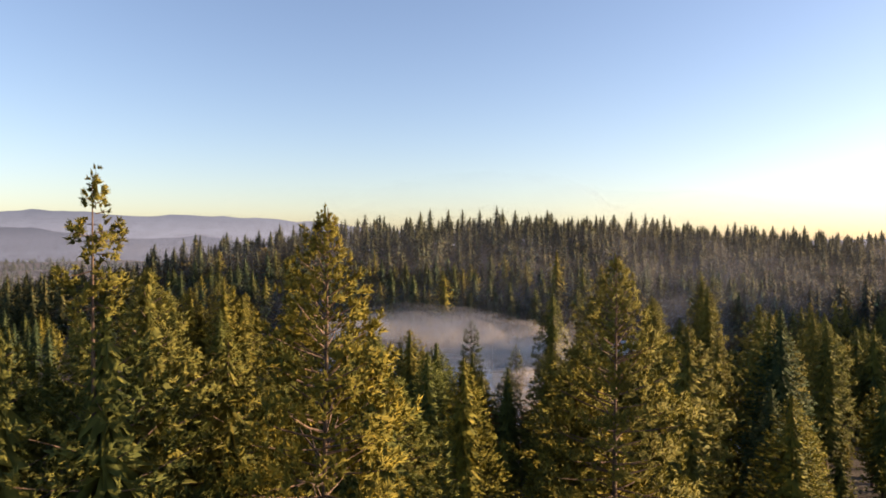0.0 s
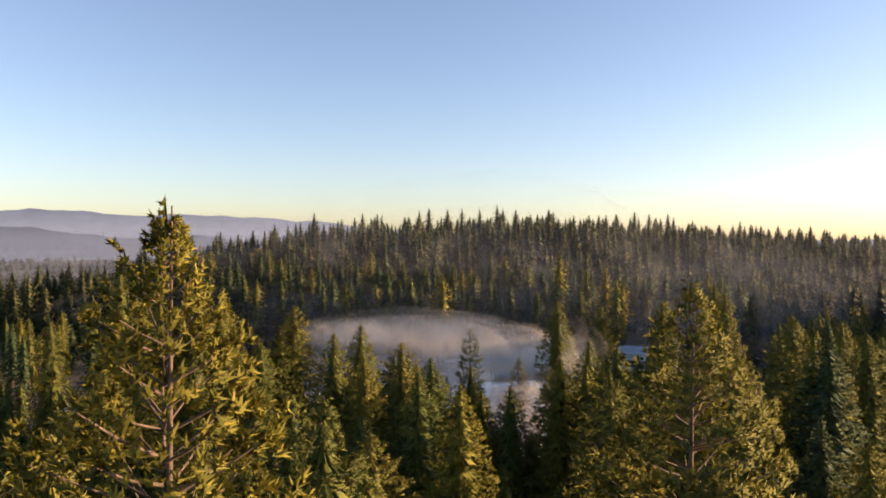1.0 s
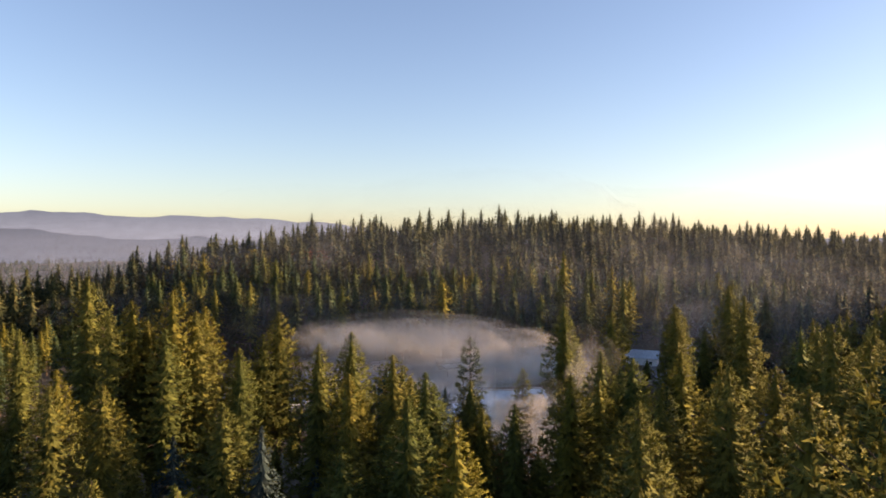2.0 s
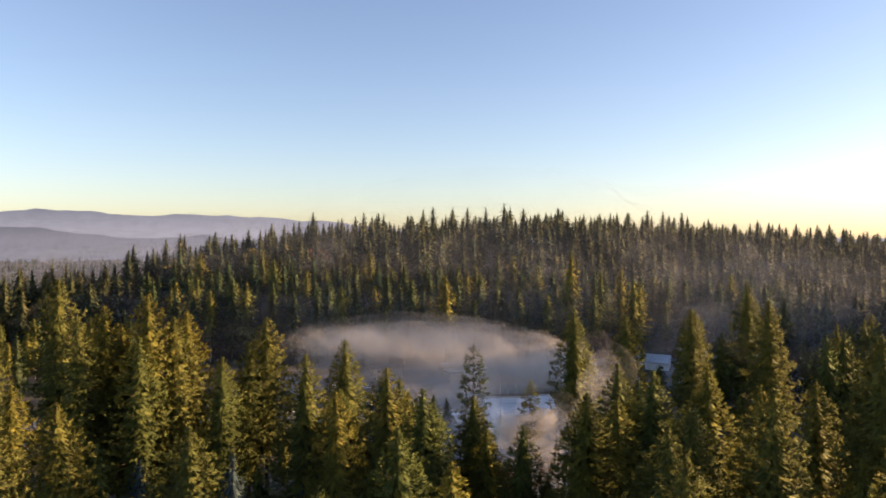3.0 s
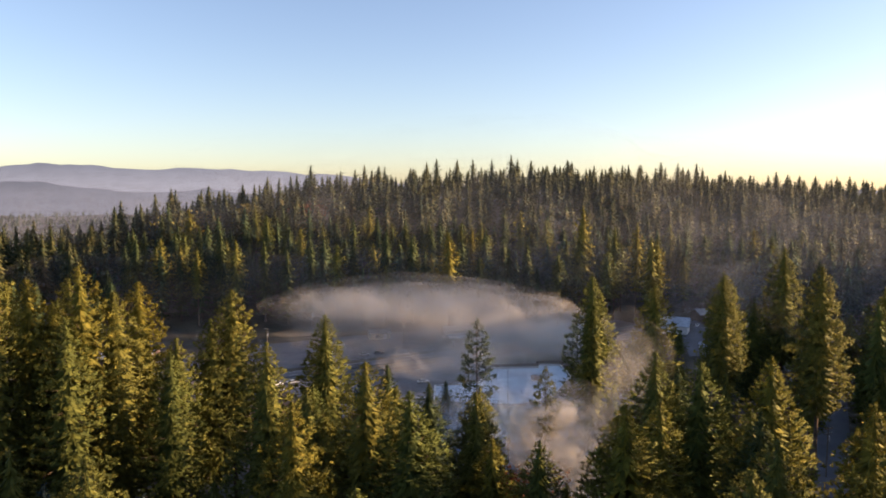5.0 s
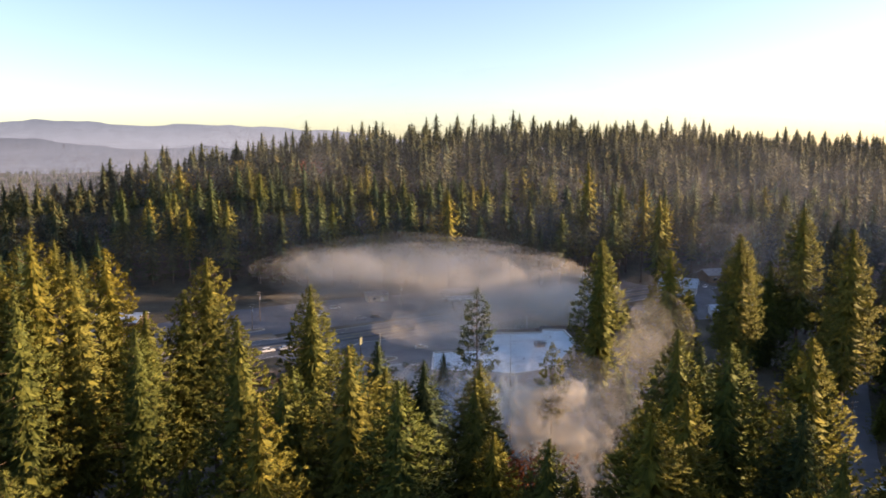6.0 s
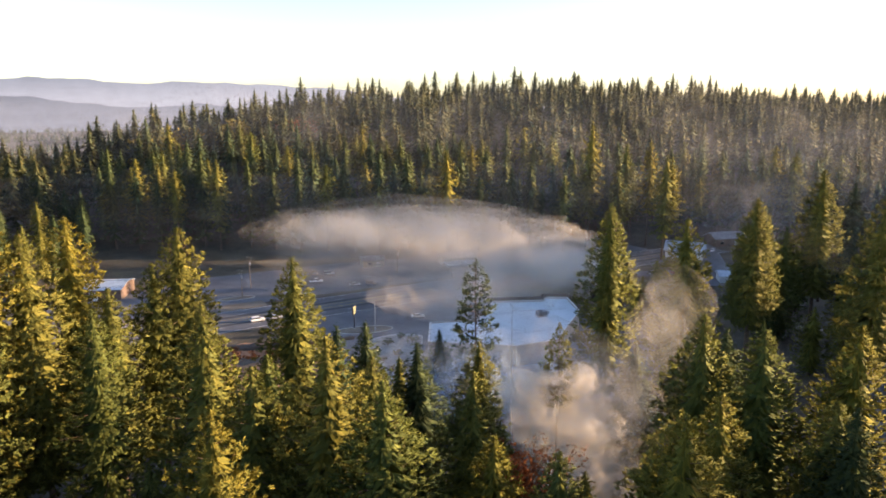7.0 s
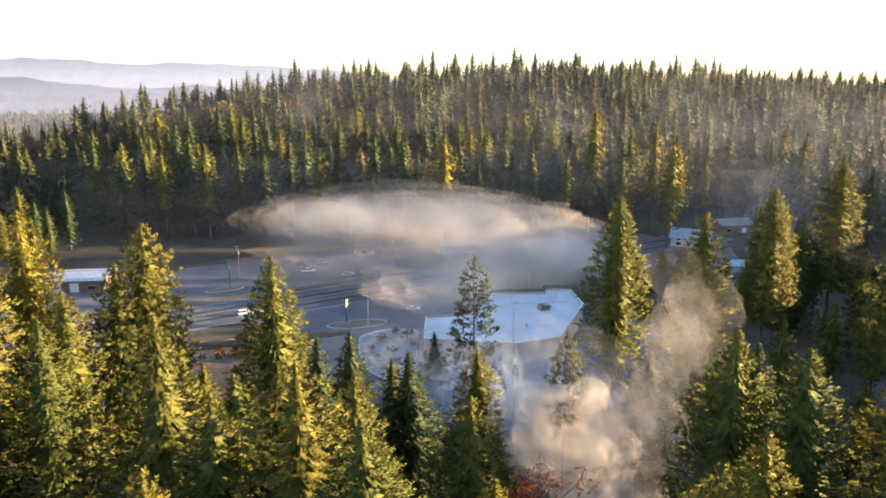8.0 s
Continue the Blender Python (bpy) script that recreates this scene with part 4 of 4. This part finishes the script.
# ---- vehicles ----
def vehicle(name, x, y, turn, paint, label, shape="car", z=0.1, moving_group=""):
    """A parked vehicle: shaped body, cabin with glass, wheels with rims, lights."""
    ob = thing(name, pose(x, y, z, 0, 0, turn), label, "truck" if shape == "pickup" else "car", "parked vehicles")
    length, width = (5.6, 1.95) if shape == "pickup" else ((4.8, 1.9) if shape == "suv" else (4.6, 1.8))
    side = {"car": [(-2.3, 0.35), (-2.3, 0.8), (-1.9, 0.95), (0.9, 0.95), (2.1, 0.75), (2.3, 0.6), (2.3, 0.35)],
            "suv": [(-2.4, 0.4), (-2.4, 1.05), (1.0, 1.05), (2.25, 0.95), (2.4, 0.75), (2.4, 0.4)],
            "pickup": [(-2.8, 0.5), (-2.8, 1.1), (1.3, 1.1), (2.6, 1.0), (2.8, 0.8), (2.8, 0.5)]}[shape]
    cabin = {"car": [(-1.75, 0.95), (-1.1, 1.42), (0.25, 1.42), (0.95, 0.95)],
             "suv": [(-2.35, 1.05), (-2.15, 1.72), (0.4, 1.72), (1.05, 1.05)],
             "pickup": [(-0.85, 1.1), (-0.7, 1.78), (0.6, 1.78), (1.3, 1.1)]}[shape]

    def extrude(outline, w, top_in=0.0):
        bm = bmesh.new()
        lo, hi = min(p[1] for p in outline), max(p[1] for p in outline)
        rows = []
        for s in (-1, 1):
            rows.append([bm.verts.new((px, s * (w / 2 - top_in * (pz - lo) / (hi - lo)), pz)) for px, pz in outline])
        bm.faces.new(rows[0])
        bm.faces.new(rows[1][::-1])
        for i in range(len(outline)):
            j = (i + 1) % len(outline)
            bm.faces.new([rows[0][i], rows[1][i], rows[1][j], rows[0][j]])
        bmesh.ops.recalc_face_normals(bm, faces=bm.faces)
        bmesh.ops.bevel(bm, geom=bm.edges[:], offset=0.05, segments=2, affect="EDGES")
        return bm
    body = part("body", extrude(side, width), paint, ob)
    glass = [(px * 1.0, pz + (0.02 if pz > 1.3 else 0.0) - (0.10 if pz > 1.3 else 0)) for px, pz in cabin]
    part("window_band", extrude(glass, width - 0.12, 0.16), GLASS_DARK, ob, "dark windows")
    (tx0, tz), (tx1, _) = cabin[1], cabin[2]
    part("roof", boxed(tx0 - 0.05, tx1 + 0.05, -width / 2 + 0.22, width / 2 - 0.22, tz - 0.09, tz, bevel=0.04), paint, ob)
    for px in (cabin[0][0] + 0.35, (tx0 + tx1) / 2, cabin[3][0] - 0.35):
        for s in (-1, 1):
            part("pillar", rodded((px, s * (width / 2 - 0.05), cabin[0][1]), (px * 0.6 + (tx0 + tx1) * 0.2, s * (width / 2 - 0.2), tz - 0.05), 0.04, 0.04, sides=5), paint, ob)
    if shape == "pickup":
        part("load_bed", boxed(-2.65, -0.95, -width / 2 + 0.12, width / 2 - 0.12, 1.08, 1.13), RUBBER, ob, "dark load bed")
    for px in (-length * 0.31, length * 0.31):
        for s in (-1, 1):
            y0 = s * (width / 2 - 0.12)
            tyre = part("tyre", rodded((px, y0 - 0.12, 0.34), (px, y0 + 0.12, 0.34), 0.34, 0.34, sides=18), RUBBER, ob, "black tyre")
            part("rim", rodded((px, y0 - 0.13, 0.34), (px, y0 + 0.13, 0.34), 0.2, 0.2, sides=12), STEEL, tyre, "steel rim")
    for s in (-1, 1):
        part("headlight", boxed(length / 2 - 0.08, length / 2 + 0.01, s * 0.65 - 0.2, s * 0.65 + 0.2, 0.6, 0.74, bevel=0.02), WALL_PALE, ob, "pale headlight")
        part("tail_light", boxed(-length / 2 - 0.01, -length / 2 + 0.06, s * 0.7 - 0.15, s * 0.7 + 0.15, 0.65, 0.85, bevel=0.02), TAIL_RED, ob, "red tail light")
    part("bumper", boxed(length / 2 - 0.06, length / 2 + 0.06, -width / 2 + 0.1, width / 2 - 0.1, 0.38, 0.52, bevel=0.03), DARK_METAL, ob)
    return ob


WHITE_PAINT = painted("white_car_paint", (0.75, 0.75, 0.74))
SILVER_PAINT = painted("silver_car_paint", (0.45, 0.46, 0.48))
BLUE_PAINT = painted("dark_blue_car_paint", (0.03, 0.05, 0.10))
RED_PAINT = painted("dark_red_car_paint", (0.16, 0.03, 0.025))
vehicle("car", -63, 282, 31, WHITE_PAINT, "white car with dark windows on the highway", "suv")
vehicle("car", -57.5, 285.2, 31, SILVER_PAINT, "silver car with dark windows on the highway", "car")
vehicle("car", -8, 286.5, 10, WHITE_PAINT, "white car with dark windows near the store", "car")
vehicle("pickup_truck", -53, 336, 8, WHITE_PAINT, "white pickup truck parked in the far yard", "pickup", 0.07)
vehicle("pickup_truck", -58, 349, 5, BLUE_PAINT, "dark blue pickup truck parked in the far yard", "pickup", 0.07)
vehicle("car", -50, 350, 12, SILVER_PAINT, "silver car parked in the far yard", "suv", 0.07)
vehicle("car", -36, 331, 20, SILVER_PAINT, "silver car beside the yard entrance", "car", 0.07)
vehicle("car", -30, 334, 20, BLUE_PAINT, "dark blue car beside the yard entrance", "car", 0.07)
vehicle("car", 103, 352, 15, RED_PAINT, "dark red car parked by the side road", "car", land_z(103, 352) + 0.05)
vehicle("car", 93, 350, 12, SILVER_PAINT, "silver car parked by the side road", "suv", land_z(93, 350) + 0.05)
vehicle("car", 137, 400, 60, WHITE_PAINT, "white car parked near the houses", "car", land_z(137, 400) + 0.05)
vehicle("pickup_truck", 93, 171, 40, SILVER_PAINT, "silver pickup truck parked beside the forest road", "pickup", land_z(93, 171) + 0.1)


# ---- bare ground and side roads ----
def sheet(name, outline_fn, x0, x1, y0, y1, step, lift, mat, label, category, rough=0.25):
    """Uneven ground laid over the land inside an outline, thick enough to have an edge."""
    xs, ys = np.arange(x0, x1 + step, step), np.arange(y0, y1 + step, step)
    gx, gy = np.meshgrid(xs, ys)
    inside = outline_fn(gx, gy)
    z = land(gx, gy) + lift * np.clip(inside * 3, -1, 1) + rough * waves(gx, gy, 9, 12) * (inside > 0) + rough * 0.5 * waves(gx, gy, 3.1, 13) * (inside > 0)
    n, k = len(xs), len(ys)
    i = (np.arange(k - 1)[:, None] * n + np.arange(n - 1)).ravel()
    f = np.stack([i, i + 1, i + n + 1, i + n], -1)
    f = f[(inside.ravel()[f] > -0.35).any(1)]
    ob = new(name, mesh_from(name, np.stack([gx, gy, z], -1).reshape(-1, 3), f, mat, True))
    return tagged(ob, label, category, kind="structure")


sheet("ground_clearing", lambda x, y: 1 - ((x + 57) / 25) ** 2 - ((y - 236) / 24) ** 2 + 0.18 * waves(x, y, 22, 31), -90, -25, 205, 266, 1.2, 0.35, RED_SOIL, "bare orange-red earth clearing beside the highway", "earth")
sheet("ground_bank", lambda x, y: 1 - ((x + 60 - (y - 250) * 0.9) / 22) ** 2 - ((y - 254 - (x + 60) * 0.3) / 3.2) ** 2, -92, -28, 232, 272, 0.9, 0.9, DARK_BANK, "dark weathered bank with brush above the clearing", "earth", 0.4)
sheet("track", lambda x, y: 1 - np.abs(y - 243 - 0.12 * (x + 57) - waves(x, y, 40, 5)) / 3.2, -88, -36, 228, 258, 0.9, 0.62, VERGE, "pale dirt track across the clearing", "track", 0.05)
sheet("forest_road", lambda x, y: 1 - np.abs(x - 94 - 0.55 * (y - 190)) / 5.5, 55, 150, 140, 270, 1.5, 0.25, ASPHALT, "grey forest road between the pines", "road", 0.0)
sheet("side_road", lambda x, y: 1 - np.abs(y - 352 - 0.1 * (x - 90)) / 5, 62, 190, 335, 372, 1.5, 0.2, ASPHALT, "grey side road toward the houses", "road", 0.0)
sheet("drive", lambda x, y: 1 - np.abs(x - 128 - 0.25 * (y - 380)) / 7, 105, 155, 330, 415, 1.5, 0.22, LOT_ASPHALT, "pale drive leading to the houses", "drive", 0.0)


# ---- shrubs and broadleaved trees ----
def leafy(name, seed, h, width, blobs, leaves, size, mat, stem_mat, stems=4):
    """Meshes of a shrub or broadleaved tree: forked stems and leaves gathered in uneven clumps."""
    rng = np.random.RandomState(seed)
    c = rng.normal(0, 1, (blobs, 3)) * [width * 0.36, width * 0.36, h * 0.2] + [0, 0, h * 0.62]
    c[:, 2] = c[:, 2].clip(h * 0.25, h * 0.95)
    own = np.repeat(np.arange(blobs), leaves)
    k = len(own)
    at = c[own] + rng.normal(0, 1, (k, 3)) * [width * 0.12, width * 0.12, h * 0.07]
    d, e = rng.normal(0, 1, (k, 3)), rng.normal(0, 1, (k, 3))
    d /= np.linalg.norm(d, axis=1)[:, None]
    e = np.cross(d, e)
    e /= np.linalg.norm(e, axis=1)[:, None] + 1e-9
    s = size * rng.uniform(0.5, 1.2, k)[:, None]
    corners = np.stack([at - d * s, at + e * s * 0.5, at + d * s, at - e * s * 0.5], 1).reshape(-1, 3)
    verts, faces, total = [], [], 0
    for i in range(blobs):
        a = np.array([0, 0, -0.3]) if i % stems == 0 else np.array([0, 0, h * 0.22])
        v, f = tube([a, (a + c[i]) / 2 * [0.7, 0.7, 1.05], c[i]], [0.05 * h ** 0.6, 0.03 * h ** 0.6, 0.01 * h ** 0.6], 5)
        verts.append(v)
        faces.append(f + total)
        total += len(v)
    return mesh_from(name + "_stems", np.concatenate(verts), np.concatenate(faces), stem_mat, True), mesh_from(name + "_leaves", corners, np.arange(len(corners)).reshape(-1, 4), mat)


def plant_leafy(name, meshes, x, y, size, label, category, z=None):
    stems, leaves = meshes
    ob = thing(name, Matrix.LocRotScale((x, y, land_z(x, y) if z is None else z), Euler((0, 0, place_rng.uniform(0, 6))), Vector((1, 1, 1)) * size), label, category, "shrubs and broadleaved trees")
    piece("stem", stems, ob)
    piece("leaves", leaves, ob)
    return ob


SHRUB = [leafy("shrub", 81 + i, 1.6, 2.0, 14, 28, 0.20, NEEDLES_FIR, BARK) for i in range(2)]
RUST_SHRUB = [leafy("rust_shrub", 84 + i, 1.8, 2.6, 14, 28, 0.24, LEAVES_RUST, BARK) for i in range(2)]
GOLD_SHRUB = [leafy("gold_shrub", 94, 1.3, 2.2, 14, 26, 0.2, LEAVES_GOLD, BARK)]
RUST_TREE = leafy("rust_tree", 87, 15, 9, 46, 60, 0.42, LEAVES_RUST, BARK)
GOLD_TREE = leafy("gold_tree", 88, 16, 10, 40, 34, 0.85, LEAVES_GOLD, BARK)
for x, y, s in ((-16, 257, 1.3), (-12.5, 248.5, 1.1), (-8.6, 259.6, 1.5), (-12.3, 264, 1.0), (-7, 254, 1.2), (-18.5, 251, 0.8), (-10, 240, 1.1), (-13, 236, 0.8), (-6, 232, 0.9), (-2, 229, 1.0), (-16, 244, 0.7)):
    plant_leafy("shrub", SHRUB[int(x) % 2], x, y, s, "small dark clipped shrub in the gravel bed", "shrub", 0.15)
for i in range(26):
    x, y = -57 + place_rng.uniform(-22, 24), 236 + place_rng.uniform(-20, 20)
    rust = place_rng.rand() < 0.5
    plant_leafy("shrub", RUST_SHRUB[i % 2] if rust else (GOLD_SHRUB[0] if place_rng.rand() < 0.6 else SHRUB[i % 2]), x, y, place_rng.uniform(0.6, 1.4),
                "rust-brown brush on the bare earth" if rust else "dry golden brush on the bare earth", "shrub", land_z(x, y) + 0.2)
plant_leafy("broadleaf_tree", RUST_TREE, 13.5, 149, 1.0, "small rust-red broadleaved tree in the smoke", "tree")
plant_leafy("broadleaf_tree", RUST_TREE, 9.5, 146, 0.8, "small rust-red broadleaved tree in the smoke", "tree")
for x, y, s in ((-196, 530, 1.3), (-184, 545, 1.2), (-148, 545, 1.3)):
    plant_leafy("broadleaf_tree", GOLD_TREE, x, y, s * 1.5, "golden autumn tree among the dark conifers", "tree")
for x, y in ((-112, 575), (-106, 580)):
    plant_leafy("broadleaf_tree", RUST_TREE, x, y, 1.5, "reddish autumn tree among the dark conifers", "tree")


def bare_snag(x, y, top, label):
    """A dead tree: pale trunk with broken bare limbs."""
    rng = np.random.RandomState(int(x * 10) + 500)
    z = land_z(x, y)
    h = top - z
    ob = thing("dead_tree", pose(x, y, z), label, "dead tree")
    starts = np.array([[0, 0, h * f] for f in np.linspace(0.3, 0.97, 26)])
    a = rng.uniform(0, 6.28, 26)
    ends = starts + np.stack([np.cos(a), np.sin(a), rng.uniform(-0.3, 0.5, 26)], -1) * rng.uniform(0.5, 2.2, 26)[:, None]
    v, f = trunk_arrays(rng, h, 0.25, starts, ends, 0.05)
    piece("trunk", mesh_from("dead_trunk", v, f, DEAD_WOOD, True), ob, "pale bare trunk with broken limbs")


bare_snag(16, 190, 34, "bare grey dead tree standing in blue smoke")
bare_snag(12, 178, 22, "short bare dead tree standing in blue smoke")


# ---- smoke: clouds of thin veils, one inside another ----
def smoke_cloud(name, seed, puffs, shells, mat, label, fine=3):
    """Closed uneven shells round the heart of each puff. puffs: x, y, z, radius along x, along y, upward."""
    rng = np.random.RandomState(seed)
    ball = bmesh.new()
    bmesh.ops.create_icosphere(ball, subdivisions=fine, radius=1)
    unit = np.array([v.co for v in ball.verts])
    faces = np.array([[v.index for v in f.verts] for f in ball.faces])
    ball.free()
    verts, tris, total = [], [], 0
    for x, y, z, rx, ry, rz in puffs:
        for k in range(shells):
            size = 0.2 + 1.2 * (k + rng.uniform(0.1, 0.9)) / shells
            off = rng.normal(0, 0.15, 3)
            swell = 1 + 0.20 * waves(unit[:, 0] + unit[:, 2] * 0.7, unit[:, 1] - unit[:, 2] * 0.6, 1.5, rng.randint(9999)) + 0.12 * waves(unit[:, 0] - unit[:, 2], unit[:, 1] + unit[:, 2], 0.6, rng.randint(9999)) + 0.06 * waves(unit[:, 0] + unit[:, 2] * 1.2, unit[:, 1] - unit[:, 2], 0.28, rng.randint(9999))
            p = (unit * swell[:, None] * size + off) * [rx, ry, rz] + [x, y, z]
            p[:, 2] = np.maximum(p[:, 2], land(p[:, 0], p[:, 1]) - 1.0)
            verts.append(p)
            tris.append(faces + total)
            total += len(p)
    ob = new(name, mesh_from(name, np.concatenate(verts), np.concatenate(tris), mat, True))
    tagged(ob, label, "smoke", kind="stuff")


def smoke_scatter(name, seed, blobs, mat, label, fine=3):
    """Many small uneven puffs strewn thickly in the middle of each blob and thinly at its rim. blobs: x, y, z, spread along x, along y, upward, number of puffs, size of a puff."""
    rng = np.random.RandomState(seed)
    ball = bmesh.new()
    bmesh.ops.create_icosphere(ball, subdivisions=fine, radius=1)
    unit = np.array([v.co for v in ball.verts])
    faces = np.array([[v.index for v in f.verts] for f in ball.faces])
    ball.free()
    verts, tris, total = [], [], 0
    for x, y, z, sx, sy, sz, count, size in blobs:
        for _ in range(count):
            at = rng.normal(0, 1, 3).clip(-2.1, 2.1) * [sx, sy, sz]
            swell = 1 + 0.2 * waves(unit[:, 0] + unit[:, 2] * 0.7, unit[:, 1] - unit[:, 2] * 0.6, 1.6, rng.randint(9999)) + 0.07 * waves(unit[:, 0] - unit[:, 2], unit[:, 1] + unit[:, 2], 0.8, rng.randint(9999))
            flat = np.array([sx, (sx * sy) ** 0.5, sz]) / max(sx, sz)
            p = unit * swell[:, None] * size * rng.uniform(0.5, 1.5) * flat.clip(0.35, 1) + at + [x, y, z]
            p[:, 2] = np.maximum(p[:, 2], land(p[:, 0], p[:, 1]) - 1.0)
            verts.append(p)
            tris.append(faces + total)
            total += len(p)
    ob = new(name, mesh_from(name, np.concatenate(verts), np.concatenate(tris), mat, True))
    tagged(ob, label, "smoke", kind="stuff")


smoke_scatter("smoke_plume", 3, [(14.5, 155, 30.2, 1.2, 1.4, 0.7, 16, 1.9), (18.5, 155, 31.0, 1.6, 1.4, 0.6, 24, 1.9), (23, 155, 30.4, 1.4, 1.4, 0.8, 18, 1.9), (15, 155, 27.6, 1.3, 1.6, 1.0, 16, 2.2), (20, 155, 27.2, 2.0, 1.6, 1.2, 22, 2.4),
                                 (19, 154.5, 22.5, 2.4, 2, 1.8, 16, 2.8), (24, 155, 21.5, 2.4, 2, 2.0, 16, 2.9), (22.5, 154, 15.5, 2.8, 2.2, 2.6, 14, 3.2), (28, 155, 13, 3, 2.2, 3, 10, 3.2)], SMOKE_PLUME, "billowing tan smoke rising among the trees", 4)
smoke_scatter("smoke_drift", 7, [(27, 156, 26, 2.6, 2.5, 2.2, 12, 3.6), (31, 157, 27, 2.6, 2.5, 2.8, 12, 4), (34.5, 158, 31.5, 2.4, 2.5, 3, 12, 4), (37, 160, 36.5, 2.2, 2.6, 2.8, 12, 3.8), (38, 162, 41, 2.2, 2.6, 2.2, 8, 3.6), (32, 156, 19, 3.5, 2.5, 3.4, 10, 4.4)], SMOKE_DRIFT, "thinner tan smoke drifting off the plume")
smoke_cloud("smoke_bank", 4, [(-58, 364, 15, 24, 14, 8), (-32, 362, 16, 30, 15, 8), (-4, 358, 15, 32, 16, 8), (22, 352, 13, 30, 16, 8.5), (42, 342, 11, 24, 16, 9), (52, 326, 9, 16, 14, 8), (26, 318, 8, 32, 16, 6.5), (10, 288, 7, 24, 18, 5),
                              (-10, 335, 6, 45, 25, 6), (-12, 370, 20, 50, 10, 8)], 12, SMOKE_BANK, "low bank of smoke drifting over the valley road")
smoke_cloud("thin_smoke", 5, [(14, 204, 12, 14, 12, 9), (8, 228, 9, 24, 14, 8), (28, 192, 14, 10, 10, 8)], 8, SMOKE_THIN, "thin haze between trees and car park")
smoke_scatter("blue_smoke", 8, [(5, 178, 21, 2.6, 1.2, 2.4, 20, 3.4), (10.5, 178, 21.5, 2.4, 1.4, 2.8, 20, 3.4), (1.5, 178, 18, 2.4, 1.2, 2.4, 10, 3.2), (12, 205, 10, 6, 4, 3, 12, 6), (18, 182, 14, 3, 3, 4, 10, 4.2)], SMOKE_BLUE, "thin blue smoke around the dark pine")
foot_haze = [(-150, 425, 16, 90, 36, 18), (-30, 425, 18, 100, 36, 18), (90, 430, 20, 100, 40, 20), (210, 440, 24, 110, 50, 24)]
slope_haze = [(-120, 490, 40, 140, 40, 44), (40, 505, 45, 160, 40, 50), (220, 520, 45, 170, 50, 52), (150, 310, 22, 55, 50, 22), (215, 400, 34, 90, 50, 34)]
smoke_cloud("ridge_haze", 6, foot_haze + foot_haze + slope_haze, 6, SMOKE_RIDGE, "thin bluish haze hanging before the wooded ridge", 4)
smoke_cloud("far_haze", 9, [(-560, 1300, -10, 500, 180, 45), (-800, 1600, 0, 700, 260, 70), (-1300, 2300, 20, 1200, 300, 110)], 16, SMOKE_FAR, "pale mist lying over the far valley", 4)
